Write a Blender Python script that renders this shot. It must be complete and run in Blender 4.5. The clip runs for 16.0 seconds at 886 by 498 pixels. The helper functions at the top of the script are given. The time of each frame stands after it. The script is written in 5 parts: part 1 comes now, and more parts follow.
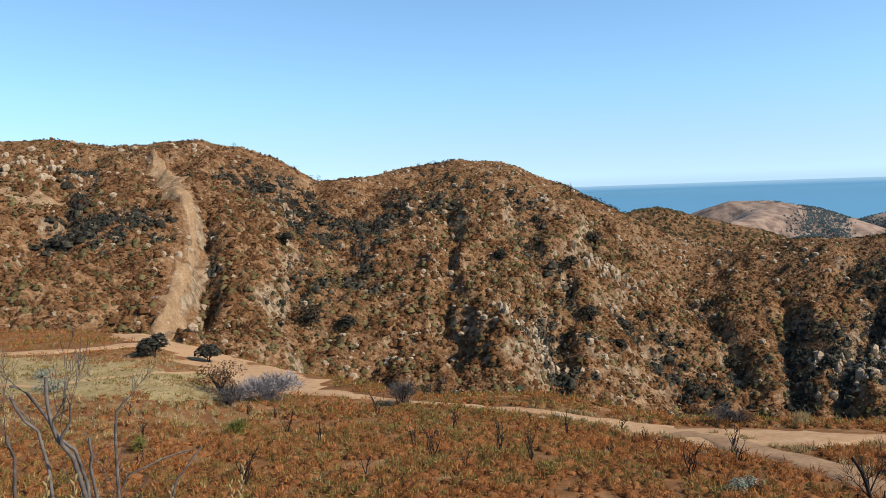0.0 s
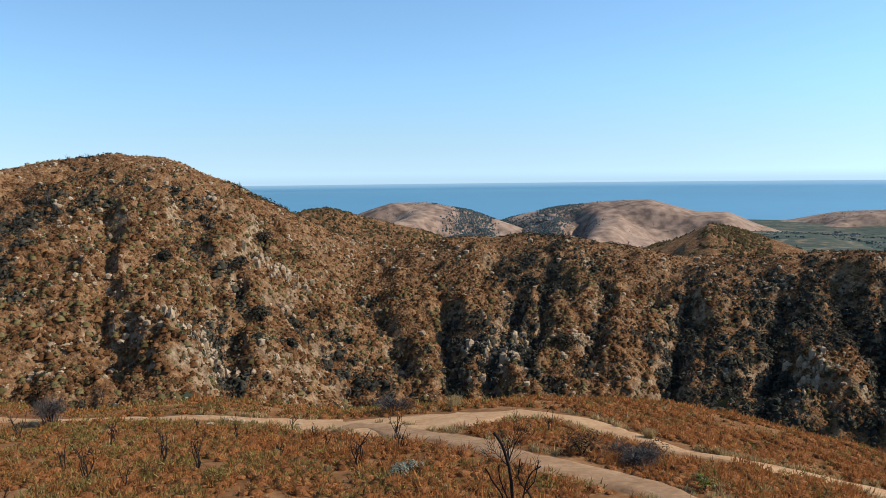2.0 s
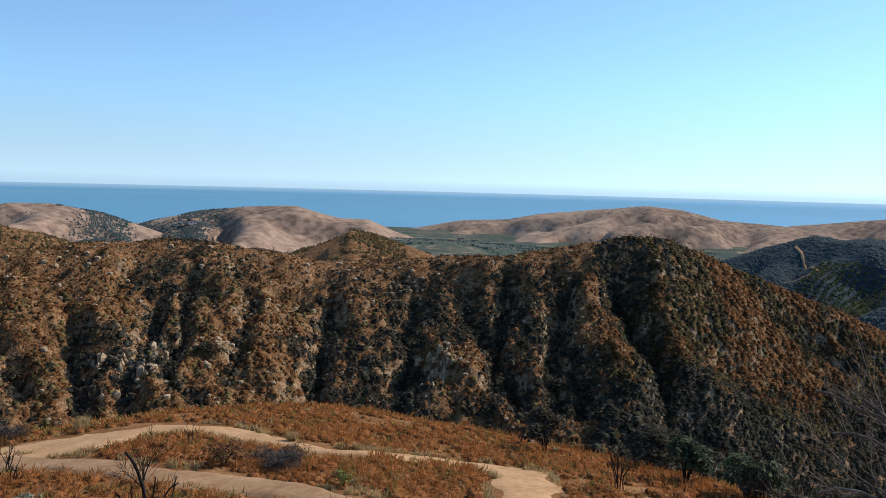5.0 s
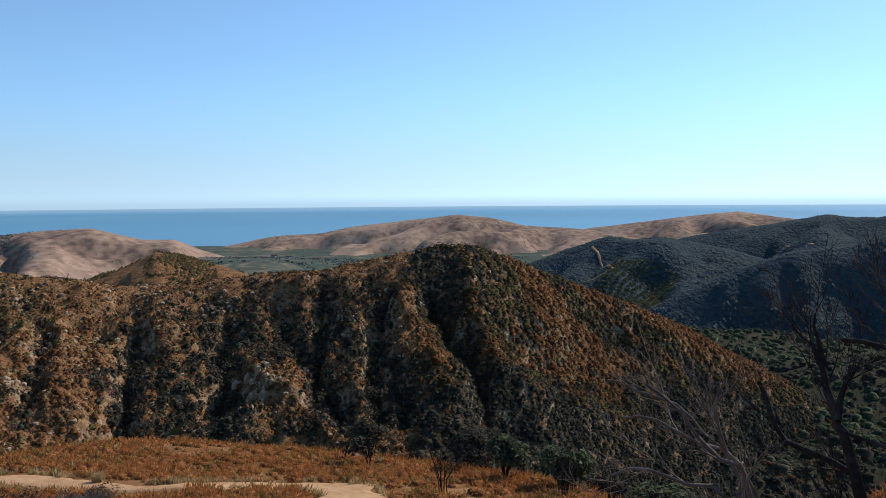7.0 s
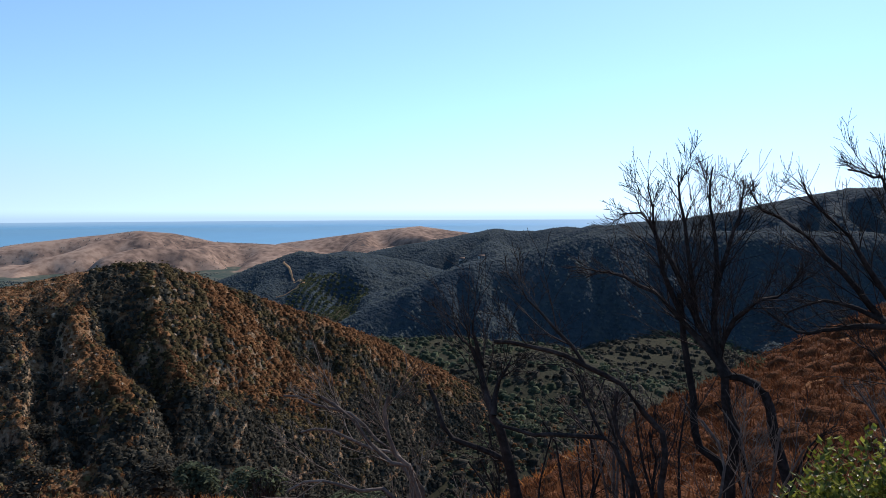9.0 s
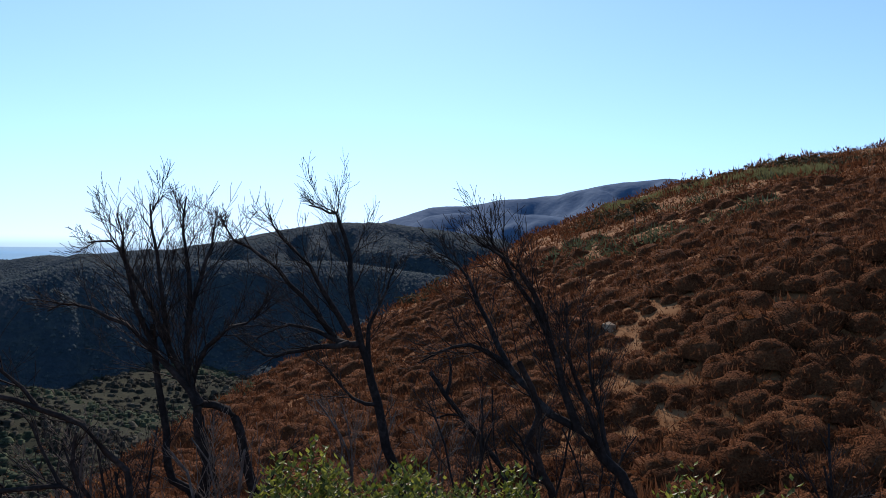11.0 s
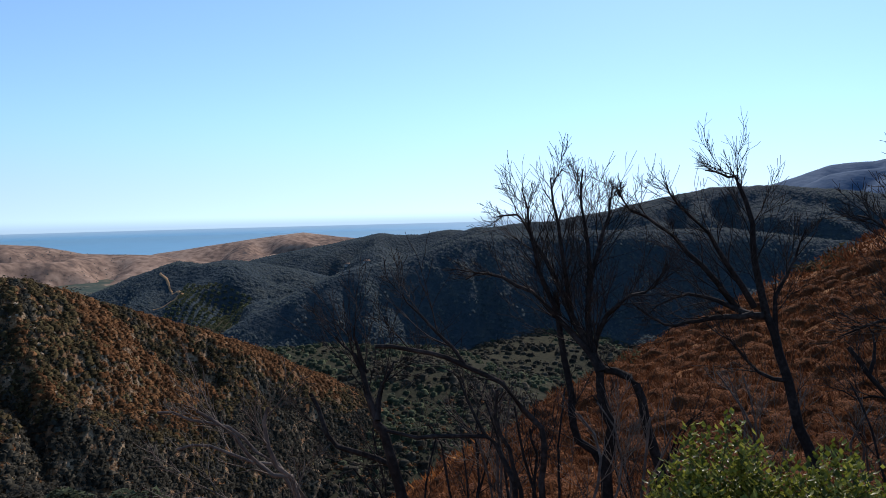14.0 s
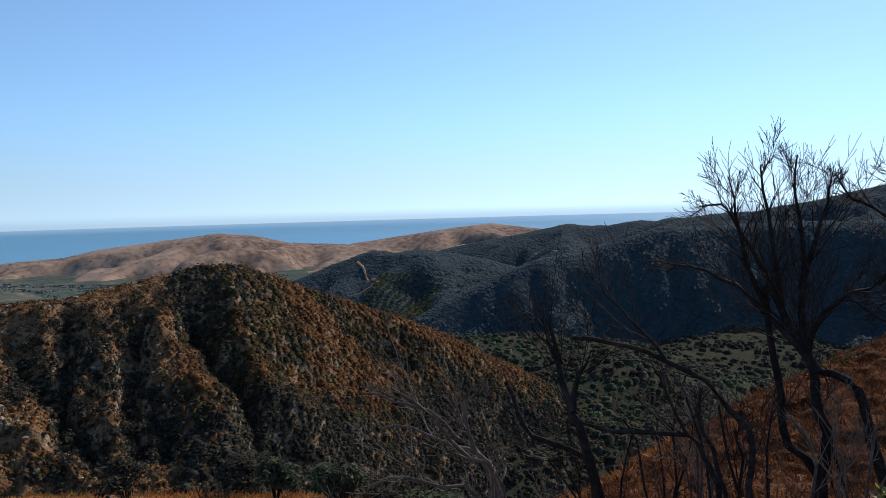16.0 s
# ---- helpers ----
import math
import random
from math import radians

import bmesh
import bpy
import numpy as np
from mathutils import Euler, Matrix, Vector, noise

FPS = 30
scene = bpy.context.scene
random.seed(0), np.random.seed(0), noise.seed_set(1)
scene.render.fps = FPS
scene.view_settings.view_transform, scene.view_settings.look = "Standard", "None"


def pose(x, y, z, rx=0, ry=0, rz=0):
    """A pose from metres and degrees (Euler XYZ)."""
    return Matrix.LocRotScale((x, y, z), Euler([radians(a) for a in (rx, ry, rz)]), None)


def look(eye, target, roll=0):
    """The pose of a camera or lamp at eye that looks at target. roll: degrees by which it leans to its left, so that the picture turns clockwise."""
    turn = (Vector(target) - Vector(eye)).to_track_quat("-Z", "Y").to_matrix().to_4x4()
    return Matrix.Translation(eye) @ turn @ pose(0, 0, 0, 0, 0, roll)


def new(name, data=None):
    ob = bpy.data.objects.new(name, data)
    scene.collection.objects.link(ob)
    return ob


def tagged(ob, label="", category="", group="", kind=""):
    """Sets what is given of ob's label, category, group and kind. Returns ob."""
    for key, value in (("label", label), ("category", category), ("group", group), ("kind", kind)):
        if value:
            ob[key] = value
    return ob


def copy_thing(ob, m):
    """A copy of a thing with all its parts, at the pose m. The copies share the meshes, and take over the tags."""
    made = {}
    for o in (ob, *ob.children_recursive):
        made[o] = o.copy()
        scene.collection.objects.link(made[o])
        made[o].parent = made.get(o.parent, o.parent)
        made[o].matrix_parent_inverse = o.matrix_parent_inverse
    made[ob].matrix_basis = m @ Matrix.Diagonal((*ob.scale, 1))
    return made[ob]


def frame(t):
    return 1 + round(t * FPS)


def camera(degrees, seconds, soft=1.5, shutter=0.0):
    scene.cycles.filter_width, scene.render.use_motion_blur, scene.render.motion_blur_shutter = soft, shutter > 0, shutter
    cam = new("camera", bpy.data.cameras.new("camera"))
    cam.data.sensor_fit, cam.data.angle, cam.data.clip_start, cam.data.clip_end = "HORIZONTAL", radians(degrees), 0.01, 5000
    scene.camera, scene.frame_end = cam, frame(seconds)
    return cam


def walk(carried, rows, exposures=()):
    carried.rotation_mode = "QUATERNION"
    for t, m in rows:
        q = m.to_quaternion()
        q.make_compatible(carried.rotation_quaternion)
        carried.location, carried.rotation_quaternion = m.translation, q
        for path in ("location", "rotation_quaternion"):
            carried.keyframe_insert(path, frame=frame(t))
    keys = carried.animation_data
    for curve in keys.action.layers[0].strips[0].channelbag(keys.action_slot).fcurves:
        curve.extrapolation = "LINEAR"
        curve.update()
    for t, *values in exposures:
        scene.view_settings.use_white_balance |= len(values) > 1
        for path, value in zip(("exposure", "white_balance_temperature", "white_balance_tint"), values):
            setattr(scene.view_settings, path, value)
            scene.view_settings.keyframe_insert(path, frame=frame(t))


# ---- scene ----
# seconds, yaw, pitch, roll; the eye swings round the body at arm's length
ROWS = [
    (0.0, 0.0, -4.69, 2.15), (0.5, -9.15, -4.8, 1.41), (1.0, -14.59, -5.0, 1.58), (1.5, -19.39, -5.06, 1.37),
    (2.0, -23.41, -5.29, 0.65), (2.5, -27.86, -5.55, 0.04), (3.0, -31.83, -5.32, -0.43), (3.5, -34.78, -5.48, -0.41),
    (4.0, -36.59, -5.34, -0.76), (4.5, -40.31, -5.02, -0.69), (5.0, -48.52, -4.7, -1.48), (5.2, -50.81, -4.58, -1.19),
    (7.3, -64.13, -3.73, 0.02), (7.5, -65.87, -3.82, -0.36), (8.0, -71.38, -3.65, -0.96), (8.5, -78.47, -3.13, -0.76),
    (9.0, -84.03, -2.68, 0.26), (9.5, -89.61, -1.44, 0.22), (10.0, -99.14, -0.89, -0.65), (10.2, -102.11, -0.85, -1.14),
    (11.25, -121.5, -0.35, -0.6), (12.3, -116.82, -0.62, -0.35), (12.5, -113.65, -1.15, -0.03), (13.0, -104.23, -1.62, 0.81),
    (13.5, -96.23, -2.15, 1.34), (14.0, -92.38, -2.48, 1.41), (14.5, -90.43, -2.49, 1.55), (15.0, -86.07, -2.59, 1.65),
    (15.5, -82.92, -3.05, 1.89), (16.0, -78.9, -2.8, 1.6),
]
ARM = 0.35


def held(yaw, pitch, roll):
    a = radians(yaw)
    return pose(-math.sin(a) * ARM, math.cos(a) * ARM, 0, 90 + pitch, roll, yaw)


cam = camera(58.4, 16.0, soft=0.7)
walk(cam, [(t, held(y, p, r)) for t, y, p, r in ROWS],
     exposures=[(0, 0.53, 6500, 10), (1, 0.46, 6500, 10), (3, 0.44, 6500, 10), (5, 0.38, 6500, 11), (7.5, 0.22, 6450, 14), (9, 0.33, 6400, 18),
                (10, 0.27, 6400, 18), (12.5, 0.25, 6350, 20), (14, 0.16, 6400, 18), (16, 0.07, 6450, 15)])

# ---- light ----
SUN_AZ, SUN_EL = 112.0, 37.0      # clockwise from the first view, above the horizon
world = bpy.data.worlds.new("sky")
scene.world = world
world.use_nodes = True
wn, wl = world.node_tree.nodes, world.node_tree.links
sky = wn.new("ShaderNodeTexSky")
sky.sky_type = "NISHITA"
sky.sun_disc = False
sky.sun_elevation = radians(SUN_EL)
sky.sun_rotation = radians(SUN_AZ)
sky.altitude = 1100
sky.air_density = 1.0
sky.dust_density = 0.2
sky.ozone_density = 3.0
# the eye stands high over the sea haze, so the sky's low rim lies below the land
aim, lift, unit = wn.new("ShaderNodeTexCoord"), wn.new("ShaderNodeVectorMath"), wn.new("ShaderNodeVectorMath")
lift.operation, unit.operation = "ADD", "NORMALIZE"
lift.inputs[1].default_value = (0, 0, 0.075)
wl.new(aim.outputs["Generated"], lift.inputs[0])
wl.new(lift.outputs[0], unit.inputs[0])
wl.new(unit.outputs[0], sky.inputs[0])
wn["Background"].inputs["Strength"].default_value = 0.142
clear = wn.new("ShaderNodeMix")
clear.data_type, clear.blend_type = "RGBA", "MULTIPLY"
clear.inputs[0].default_value = 1.0
clear.inputs[7].default_value = (0.94, 1.09, 1.07, 1)
wl.new(sky.outputs[0], clear.inputs[6])
# sea haze: towards the horizon the sky turns paler and greyer all round
grey, tint, split, fall, veil = (wn.new("ShaderNode" + k) for k in ("RGBToBW", "Mix", "SeparateXYZ", "MapRange", "Mix"))
wl.new(clear.outputs[2], grey.inputs[0])
tint.data_type, tint.blend_type = "RGBA", "MULTIPLY"
tint.inputs[0].default_value = 1.0
tint.inputs[7].default_value = (0.56, 0.80, 0.99, 1)
wl.new(grey.outputs[0], tint.inputs[6])
wl.new(aim.outputs["Generated"], split.inputs[0])
wl.new(split.outputs[2], fall.inputs[0])
fall.interpolation_type = "SMOOTHERSTEP"
fall.inputs[1].default_value, fall.inputs[2].default_value = -0.02, 0.15
fall.inputs[3].default_value, fall.inputs[4].default_value = 0.9, 0.0
veil.data_type = "RGBA"
wl.new(fall.outputs[0], veil.inputs[0])
wl.new(clear.outputs[2], veil.inputs[6])
wl.new(tint.outputs[2], veil.inputs[7])
wl.new(veil.outputs[2], wn["Background"].inputs["Color"])
sun = new("sun", bpy.data.lights.new("sun", "SUN"))
sun.data.energy = 4.0
sun.data.angle = radians(0.53)
sun.data.color = (1.0, 0.93, 0.83)
_sa, _se = radians(SUN_AZ), radians(SUN_EL)
sun.matrix_world = look((math.sin(_sa) * math.cos(_se) * 50, math.cos(_sa) * math.cos(_se) * 50, math.sin(_se) * 50), (0, 0, 0))


# ---- materials ----
def material(name, colours, scale, rough=0.9, fine=6.0, bump=0.4, bump_size=0.1, leafy=0.0, spread=(0.3, 0.7), island=0.0, spec=0.02):
    """Two scales of noise choose between the colours; a bump of its own; leafy lets light through."""
    m = bpy.data.materials.new(name)
    m.use_nodes = True
    n, l = m.node_tree.nodes, m.node_tree.links
    b = n["Principled BSDF"]
    b.inputs["Roughness"].default_value = rough
    b.inputs["Specular IOR Level"].default_value = spec
    geo = n.new("ShaderNodeNewGeometry")
    big = n.new("ShaderNodeTexNoise")
    big.inputs["Scale"].default_value = 1.0 / scale
    big.inputs["Detail"].default_value = 6.0
    big.inputs["Roughness"].default_value = 0.65
    small = n.new("ShaderNodeTexNoise")
    small.inputs["Scale"].default_value = fine / scale
    small.inputs["Detail"].default_value = 5.0
    l.new(geo.outputs["Position"], big.inputs["Vector"])
    l.new(geo.outputs["Position"], small.inputs["Vector"])
    mix = n.new("ShaderNodeMix")
    mix.data_type = "FLOAT"
    mix.inputs[0].default_value = 0.45
    l.new(big.outputs["Fac"], mix.inputs[2])
    l.new(small.outputs["Fac"], mix.inputs[3])
    source = mix.outputs[0]
    if island:
        isl = n.new("ShaderNodeMix")
        isl.data_type = "FLOAT"
        isl.inputs[0].default_value = island
        l.new(source, isl.inputs[2])
        l.new(geo.outputs["Random Per Island"], isl.inputs[3])
        source = isl.outputs[0]
    ramp = n.new("ShaderNodeValToRGB")
    el = ramp.color_ramp.elements
    k = len(colours)
    for i, c in enumerate(colours):
        at = spread[0] + (spread[1] - spread[0]) * i / max(1, k - 1)
        e = el[i] if i < 2 else el.new(at)
        e.position = at
        e.color = (*c, 1)
    l.new(source, ramp.inputs[0])
    l.new(ramp.outputs[0], b.inputs["Base Color"])
    if bump:
        bp = n.new("ShaderNodeBump")
        bp.inputs["Strength"].default_value = bump
        bp.inputs["Distance"].default_value = bump_size
        l.new(small.outputs["Fac"], bp.inputs["Height"])
        l.new(bp.outputs[0], b.inputs["Normal"])
    if leafy:
        tr = n.new("ShaderNodeBsdfTranslucent")
        l.new(ramp.outputs[0], tr.inputs["Color"])
        sh = n.new("ShaderNodeMixShader")
        sh.inputs[0].default_value = leafy
        l.new(b.outputs[0], sh.inputs[1])
        l.new(tr.outputs[0], sh.inputs[2])
        l.new(sh.outputs[0], n["Material Output"].inputs["Surface"])
    return m


def bare_rock(m, colours, lo, hi):
    """Steep faces show bare rock instead of soil."""
    n, l = m.node_tree.nodes, m.node_tree.links
    b = n["Principled BSDF"]
    soil = b.inputs["Base Color"].links[0].from_socket
    geo, split, steep, tex, ramp, mix = (n.new("ShaderNode" + k) for k in ("NewGeometry", "SeparateXYZ", "MapRange", "TexNoise", "ValToRGB", "Mix"))
    l.new(geo.outputs["Normal"], split.inputs[0])
    l.new(split.outputs[2], steep.inputs[0])
    steep.inputs[1].default_value, steep.inputs[2].default_value = hi, lo
    tex.inputs["Scale"].default_value, tex.inputs["Detail"].default_value = 0.9, 8.0
    l.new(geo.outputs["Position"], tex.inputs["Vector"])
    ramp.color_ramp.elements[0].position, ramp.color_ramp.elements[1].position = 0.36, 0.66
    ramp.color_ramp.elements[0].color, ramp.color_ramp.elements[1].color = (*colours[0], 1), (*colours[1], 1)
    l.new(tex.outputs["Fac"], ramp.inputs[0])
    mix.data_type = "RGBA"
    l.new(steep.outputs[0], mix.inputs[0])
    l.new(soil, mix.inputs[6])
    l.new(ramp.outputs[0], mix.inputs[7])
    l.new(mix.outputs[2], b.inputs["Base Color"])


M_SOIL = material("brush_soil", [(0.10, 0.042, 0.018), (0.20, 0.092, 0.037), (0.34, 0.195, 0.095)], 4.0, bump_size=0.15)
M_HILL = material("stony_slope", [(0.072, 0.034, 0.016), (0.15, 0.075, 0.034), (0.235, 0.128, 0.062), (0.33, 0.215, 0.118)], 3.0, fine=5, bump_size=0.6, bump=0.9, spread=(0.38, 0.66))
bare_rock(M_HILL, ((0.12, 0.075, 0.042), (0.36, 0.262, 0.165)), 0.46, 0.68)
M_ROAD = material("dry_dirt", [(0.29, 0.155, 0.075), (0.41, 0.24, 0.122), (0.51, 0.33, 0.185)], 2.0, bump_size=0.05)
M_TRACK = material("brown_dirt", [(0.19, 0.105, 0.055), (0.29, 0.17, 0.092), (0.39, 0.25, 0.145)], 2.0, bump_size=0.05)
M_RUST = material("rust_brush", [(0.19, 0.066, 0.020), (0.36, 0.135, 0.040), (0.50, 0.23, 0.080)], 4.0, leafy=0.35, island=0.3, bump=0)
M_DRY = material("dry_brown_brush", [(0.068, 0.031, 0.014), (0.132, 0.061, 0.026), (0.22, 0.112, 0.048)], 6.0, leafy=0.2, island=0.35, bump=0)
# redder than the bench brush, and darkened in colour to pass for backlit
M_ORANGE_BACKLIT = material("orange_brush", [(0.075, 0.028, 0.013), (0.155, 0.058, 0.024), (0.255, 0.105, 0.043)], 3.0, leafy=0.15, island=0.45, bump=0)
M_OLIVE = material("olive_brush", [(0.12, 0.088, 0.024), (0.22, 0.162, 0.046), (0.33, 0.25, 0.085)], 3.0, leafy=0.3, island=0.4, bump=0)
M_OLIVE3 = material("dull_olive_brush", [(0.068, 0.052, 0.023), (0.122, 0.092, 0.039), (0.185, 0.143, 0.064)], 3.0, leafy=0.2, island=0.4, bump=0)
M_SCRUB = material("dusky_scrub", [(0.035, 0.026, 0.014), (0.066, 0.048, 0.022), (0.105, 0.08, 0.036)], 2.0, leafy=0.15, island=0.4, bump=0)
M_GRASS = material("pale_green_grass", [(0.14, 0.13, 0.05), (0.22, 0.21, 0.09)], 2.0, leafy=0.3, island=0.4, bump=0)
M_DARK = material("evergreen_scrub", [(0.026, 0.024, 0.018), (0.047, 0.043, 0.031), (0.082, 0.074, 0.054)], 3.0, leafy=0.15, island=0.4, bump=0)
M_GREY = material("bare_twigs", [(0.05, 0.042, 0.038), (0.09, 0.078, 0.07), (0.15, 0.135, 0.122)], 3.0, island=0.5, bump=0)
M_BROWN = material("brown_foliage", [(0.05, 0.028, 0.016), (0.10, 0.055, 0.03), (0.17, 0.10, 0.05)], 1.0, leafy=0.15, island=0.5, bump=0)
M_PALE = material("pale_twigs", [(0.16, 0.14, 0.135), (0.26, 0.23, 0.22), (0.36, 0.33, 0.32)], 1.0, island=0.5, bump=0)
M_SAGE = material("silver_sage", [(0.13, 0.15, 0.11), (0.22, 0.25, 0.19), (0.32, 0.35, 0.28)], 0.6, leafy=0.2, island=0.5, bump=0)
M_OLIVE2 = material("dusty_oak_leaves", [(0.05, 0.06, 0.03), (0.09, 0.102, 0.048), (0.15, 0.158, 0.08)], 1.0, leafy=0.2, island=0.4, bump=0)
M_TWIG = material("green_twigs", [(0.08, 0.07, 0.03), (0.14, 0.11, 0.05)], 0.3, bump=0)
M_WALL = material("pale_plaster", [(0.36, 0.34, 0.31), (0.48, 0.45, 0.41)], 2.0, bump=0.1)
M_ROOF = material("brown_shingles", [(0.14, 0.09, 0.07), (0.24, 0.17, 0.13)], 1.0)
M_PANE = material("window_pane", [(0.02, 0.025, 0.03), (0.04, 0.045, 0.05)], 1.0, rough=0.1, bump=0, spec=0.5)
M_STRAW = material("dry_grass", [(0.30, 0.20, 0.085), (0.45, 0.325, 0.15), (0.58, 0.45, 0.235)], 2.0, leafy=0.3, island=0.5, bump=0)
M_TANHILL = material("grazed_hill", [(0.075, 0.064, 0.06), (0.15, 0.103, 0.078), (0.26, 0.175, 0.126), (0.34, 0.24, 0.172)], 170.0, fine=12, bump_size=3, bump=0.35, spread=(0.34, 0.58))
# far hills and their woods: the air's blue haze is mixed into the colour
M_HAZEHILL = material("hazed_wooded_hill", [(0.022, 0.037, 0.047), (0.036, 0.052, 0.060), (0.064, 0.074, 0.068)], 40.0, fine=10, bump_size=6, bump=0.8)
M_HAZEWOODS = material("hazed_woods", [(0.024, 0.040, 0.046), (0.042, 0.058, 0.060), (0.075, 0.088, 0.078)], 30.0, island=0.3, bump=0)
M_PLAIN = material("coastal_fields", [(0.04, 0.062, 0.05), (0.062, 0.078, 0.062), (0.09, 0.095, 0.07), (0.20, 0.155, 0.105)], 60.0, fine=6, spread=(0.4, 0.62), bump=0.2, bump_size=2)
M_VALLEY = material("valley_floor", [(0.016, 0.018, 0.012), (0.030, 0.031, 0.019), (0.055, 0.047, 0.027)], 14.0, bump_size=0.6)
M_VALE = material("valley_oak_leaves", [(0.032, 0.040, 0.024), (0.058, 0.070, 0.040), (0.098, 0.112, 0.062)], 6.0, leafy=0.15, island=0.4, bump=0)
# mountain base colour carries the blue of distance haze
M_HAZEMOUNT = material("hazed_mountain", [(0.055, 0.095, 0.15), (0.072, 0.118, 0.178), (0.10, 0.145, 0.205)], 200.0, fine=8, bump_size=8, bump=0.4)
M_SEA = material("sea_water", [(0.026, 0.15, 0.225), (0.034, 0.175, 0.26), (0.044, 0.20, 0.29)], 600.0, rough=0.3, bump=0.05, bump_size=1, spec=0.5)
M_CHAR = material("charred_bark", [(0.012, 0.010, 0.010), (0.028, 0.024, 0.022), (0.07, 0.06, 0.055)], 0.25, rough=0.8, bump_size=0.01)
M_ROCK = material("pale_rock", [(0.19, 0.128, 0.078), (0.34, 0.245, 0.155), (0.50, 0.39, 0.27)], 1.2, bump_size=0.1)
M_SCREE = material("sandy_scree", [(0.17, 0.095, 0.046), (0.27, 0.165, 0.086), (0.39, 0.268, 0.158)], 2.5, bump_size=0.3, bump=0.7)
M_LEAF = material("fresh_leaves", [(0.06, 0.075, 0.010), (0.13, 0.15, 0.020), (0.26, 0.27, 0.045)], 0.5, rough=0.45, leafy=0.4, island=0.6, bump=0, spec=0.3)

# ---- fields ----
_lat = np.random.RandomState(7).rand(256, 256)


def vnoise(x, y):
    x, y = np.asarray(x, float), np.asarray(y, float)
    i, j = np.floor(x).astype(int), np.floor(y).astype(int)
    u, v = x - i, y - j
    u, v = u * u * (3 - 2 * u), v * v * (3 - 2 * v)
    g = lambda a, b: _lat[a & 255, b & 255]
    return (g(i, j) * (1 - u) + g(i + 1, j) * u) * (1 - v) + (g(i, j + 1) * (1 - u) + g(i + 1, j + 1) * u) * v - 0.5


def fbm(x, y, octaves=4, gain=0.5):
    s, a = 0, 1.0
    for k in range(octaves):
        s = s + a * vnoise(x * 2 ** k + 17.3 * k, y * 2 ** k + 9.1 * k)
        a *= gain
    return s


def smooth(e0, e1, v):
    q = np.clip((v - e0) / (e1 - e0), 0, 1)
    return q * q * (3 - 2 * q)


def wrap(az):
    """Azimuths from -70 to 290."""
    return (np.asarray(az, float) + 70) % 360 - 70


# the bench and hillside round the camera: azimuth, distance of its brow, angle of its brow
BROW = np.array([
    (-70, 112, -3), (-45, 118, -7), (-29, 118, -8.4), (-21, 112, -9.4), (-15, 100, -11.6), (-9.6, 82, -13.5), (-3, 66, -15.1), (7, 62, -15.6),
    (15, 58, -16.7), (21, 57, -16.7), (30, 58, -16.1), (37, 60, -16.1), (44, 60, -16.5), (50, 56, -17.6), (56, 50, -18.6), (62, 46, -19.2),
    (69, 40, -20.2), (75, 36, -21.4), (82, 32, -21.8), (89, 30, -20.2), (95, 32, -16.6), (102, 42, -12.4), (109.5, 54, -8.4), (115.5, 66, -5.1),
    (121, 80, -2.0), (126.3, 90, 0.8), (130, 98, 2.4), (135, 105, 4.0), (139, 110, 5.0), (143, 112, 5.9), (165, 100, 8), (200, 80, 9), (250, 80, 6), (290, 112, -3)])


def polar(x, y):
    return wrap(np.degrees(np.arctan2(x, y))), np.hypot(x, y)


def canyon_floor(az):
    return np.interp(az, [-70, -30, -18, -5, 15, 40, 60, 80, 100, 140, 290], [-20, -22, -25, -36, -46, -56, -72, -82, -86, -86, -40])


def ground_z(x, y):
    az, r = polar(x, y)
    re = np.interp(az, BROW[:, 0], BROW[:, 1])
    ze = re * np.tan(np.radians(np.interp(az, BROW[:, 0], BROW[:, 2])))
    side = smooth(80, 98, az) * (1 - smooth(262, 289, az))
    z15 = -6.9 + 1.9 * side
    r2 = 30 - 4 * side
    z2 = (1 - side) * -12.9 + side * (z15 + (ze - z15) * 0.28)
    tight = 1 - smooth(32, 42, re)
    z2 = z2 * (1 - tight) + (z15 + (ze - z15) * 0.6) * tight
    r2 = np.minimum(r2, re - 6)
    near = np.where(r < 1.6, -1.62, -1.62 + (z15 + 1.62) * (r - 1.6) / 13.4)
    z = np.where(r < 15, near, np.where(r < r2, z15 + (z2 - z15) * (r - 15) / (r2 - 15), z2 + (ze - z2) * (r - r2) / np.maximum(re - r2, 1)))
    slope_in = (ze - z2) / np.maximum(re - r2, 1)
    past = r - re
    bend = 14.0
    drop = slope_in * past - (0.62 + slope_in) * np.where(past < bend, past * past / (2 * bend), past - bend / 2)
    z = np.where(past > 0, ze + drop, z)
    floor = canyon_floor(az) + np.interp(r, [0, 350, 700, 1500, 1900, 4900], [0, 0, -6, -40, -62, -80])
    floor = floor - 48 * (1 - smooth(36, 45, az)) * smooth(330, 640, r)
    floor = np.maximum(floor, -106 - smooth(1900, 2200, r) * 40)
    z = np.where(past > 0, np.maximum(z, floor), z)
    amp = smooth(6, 30, r)
    z = z + amp * (0.5 * fbm(x / 9, y / 9, 3) + 1.6 * smooth(15, 40, np.abs(past)) * smooth(20, 60, r) * fbm(x / 40 + 5, y / 40, 2))
    z = z + smooth(130, 220, r) * (1 - smooth(900, 1200, r)) * smooth(20, 60, past) * 22 * fbm(x / 110 + 2, y / 110 + 6, 3)
    return z


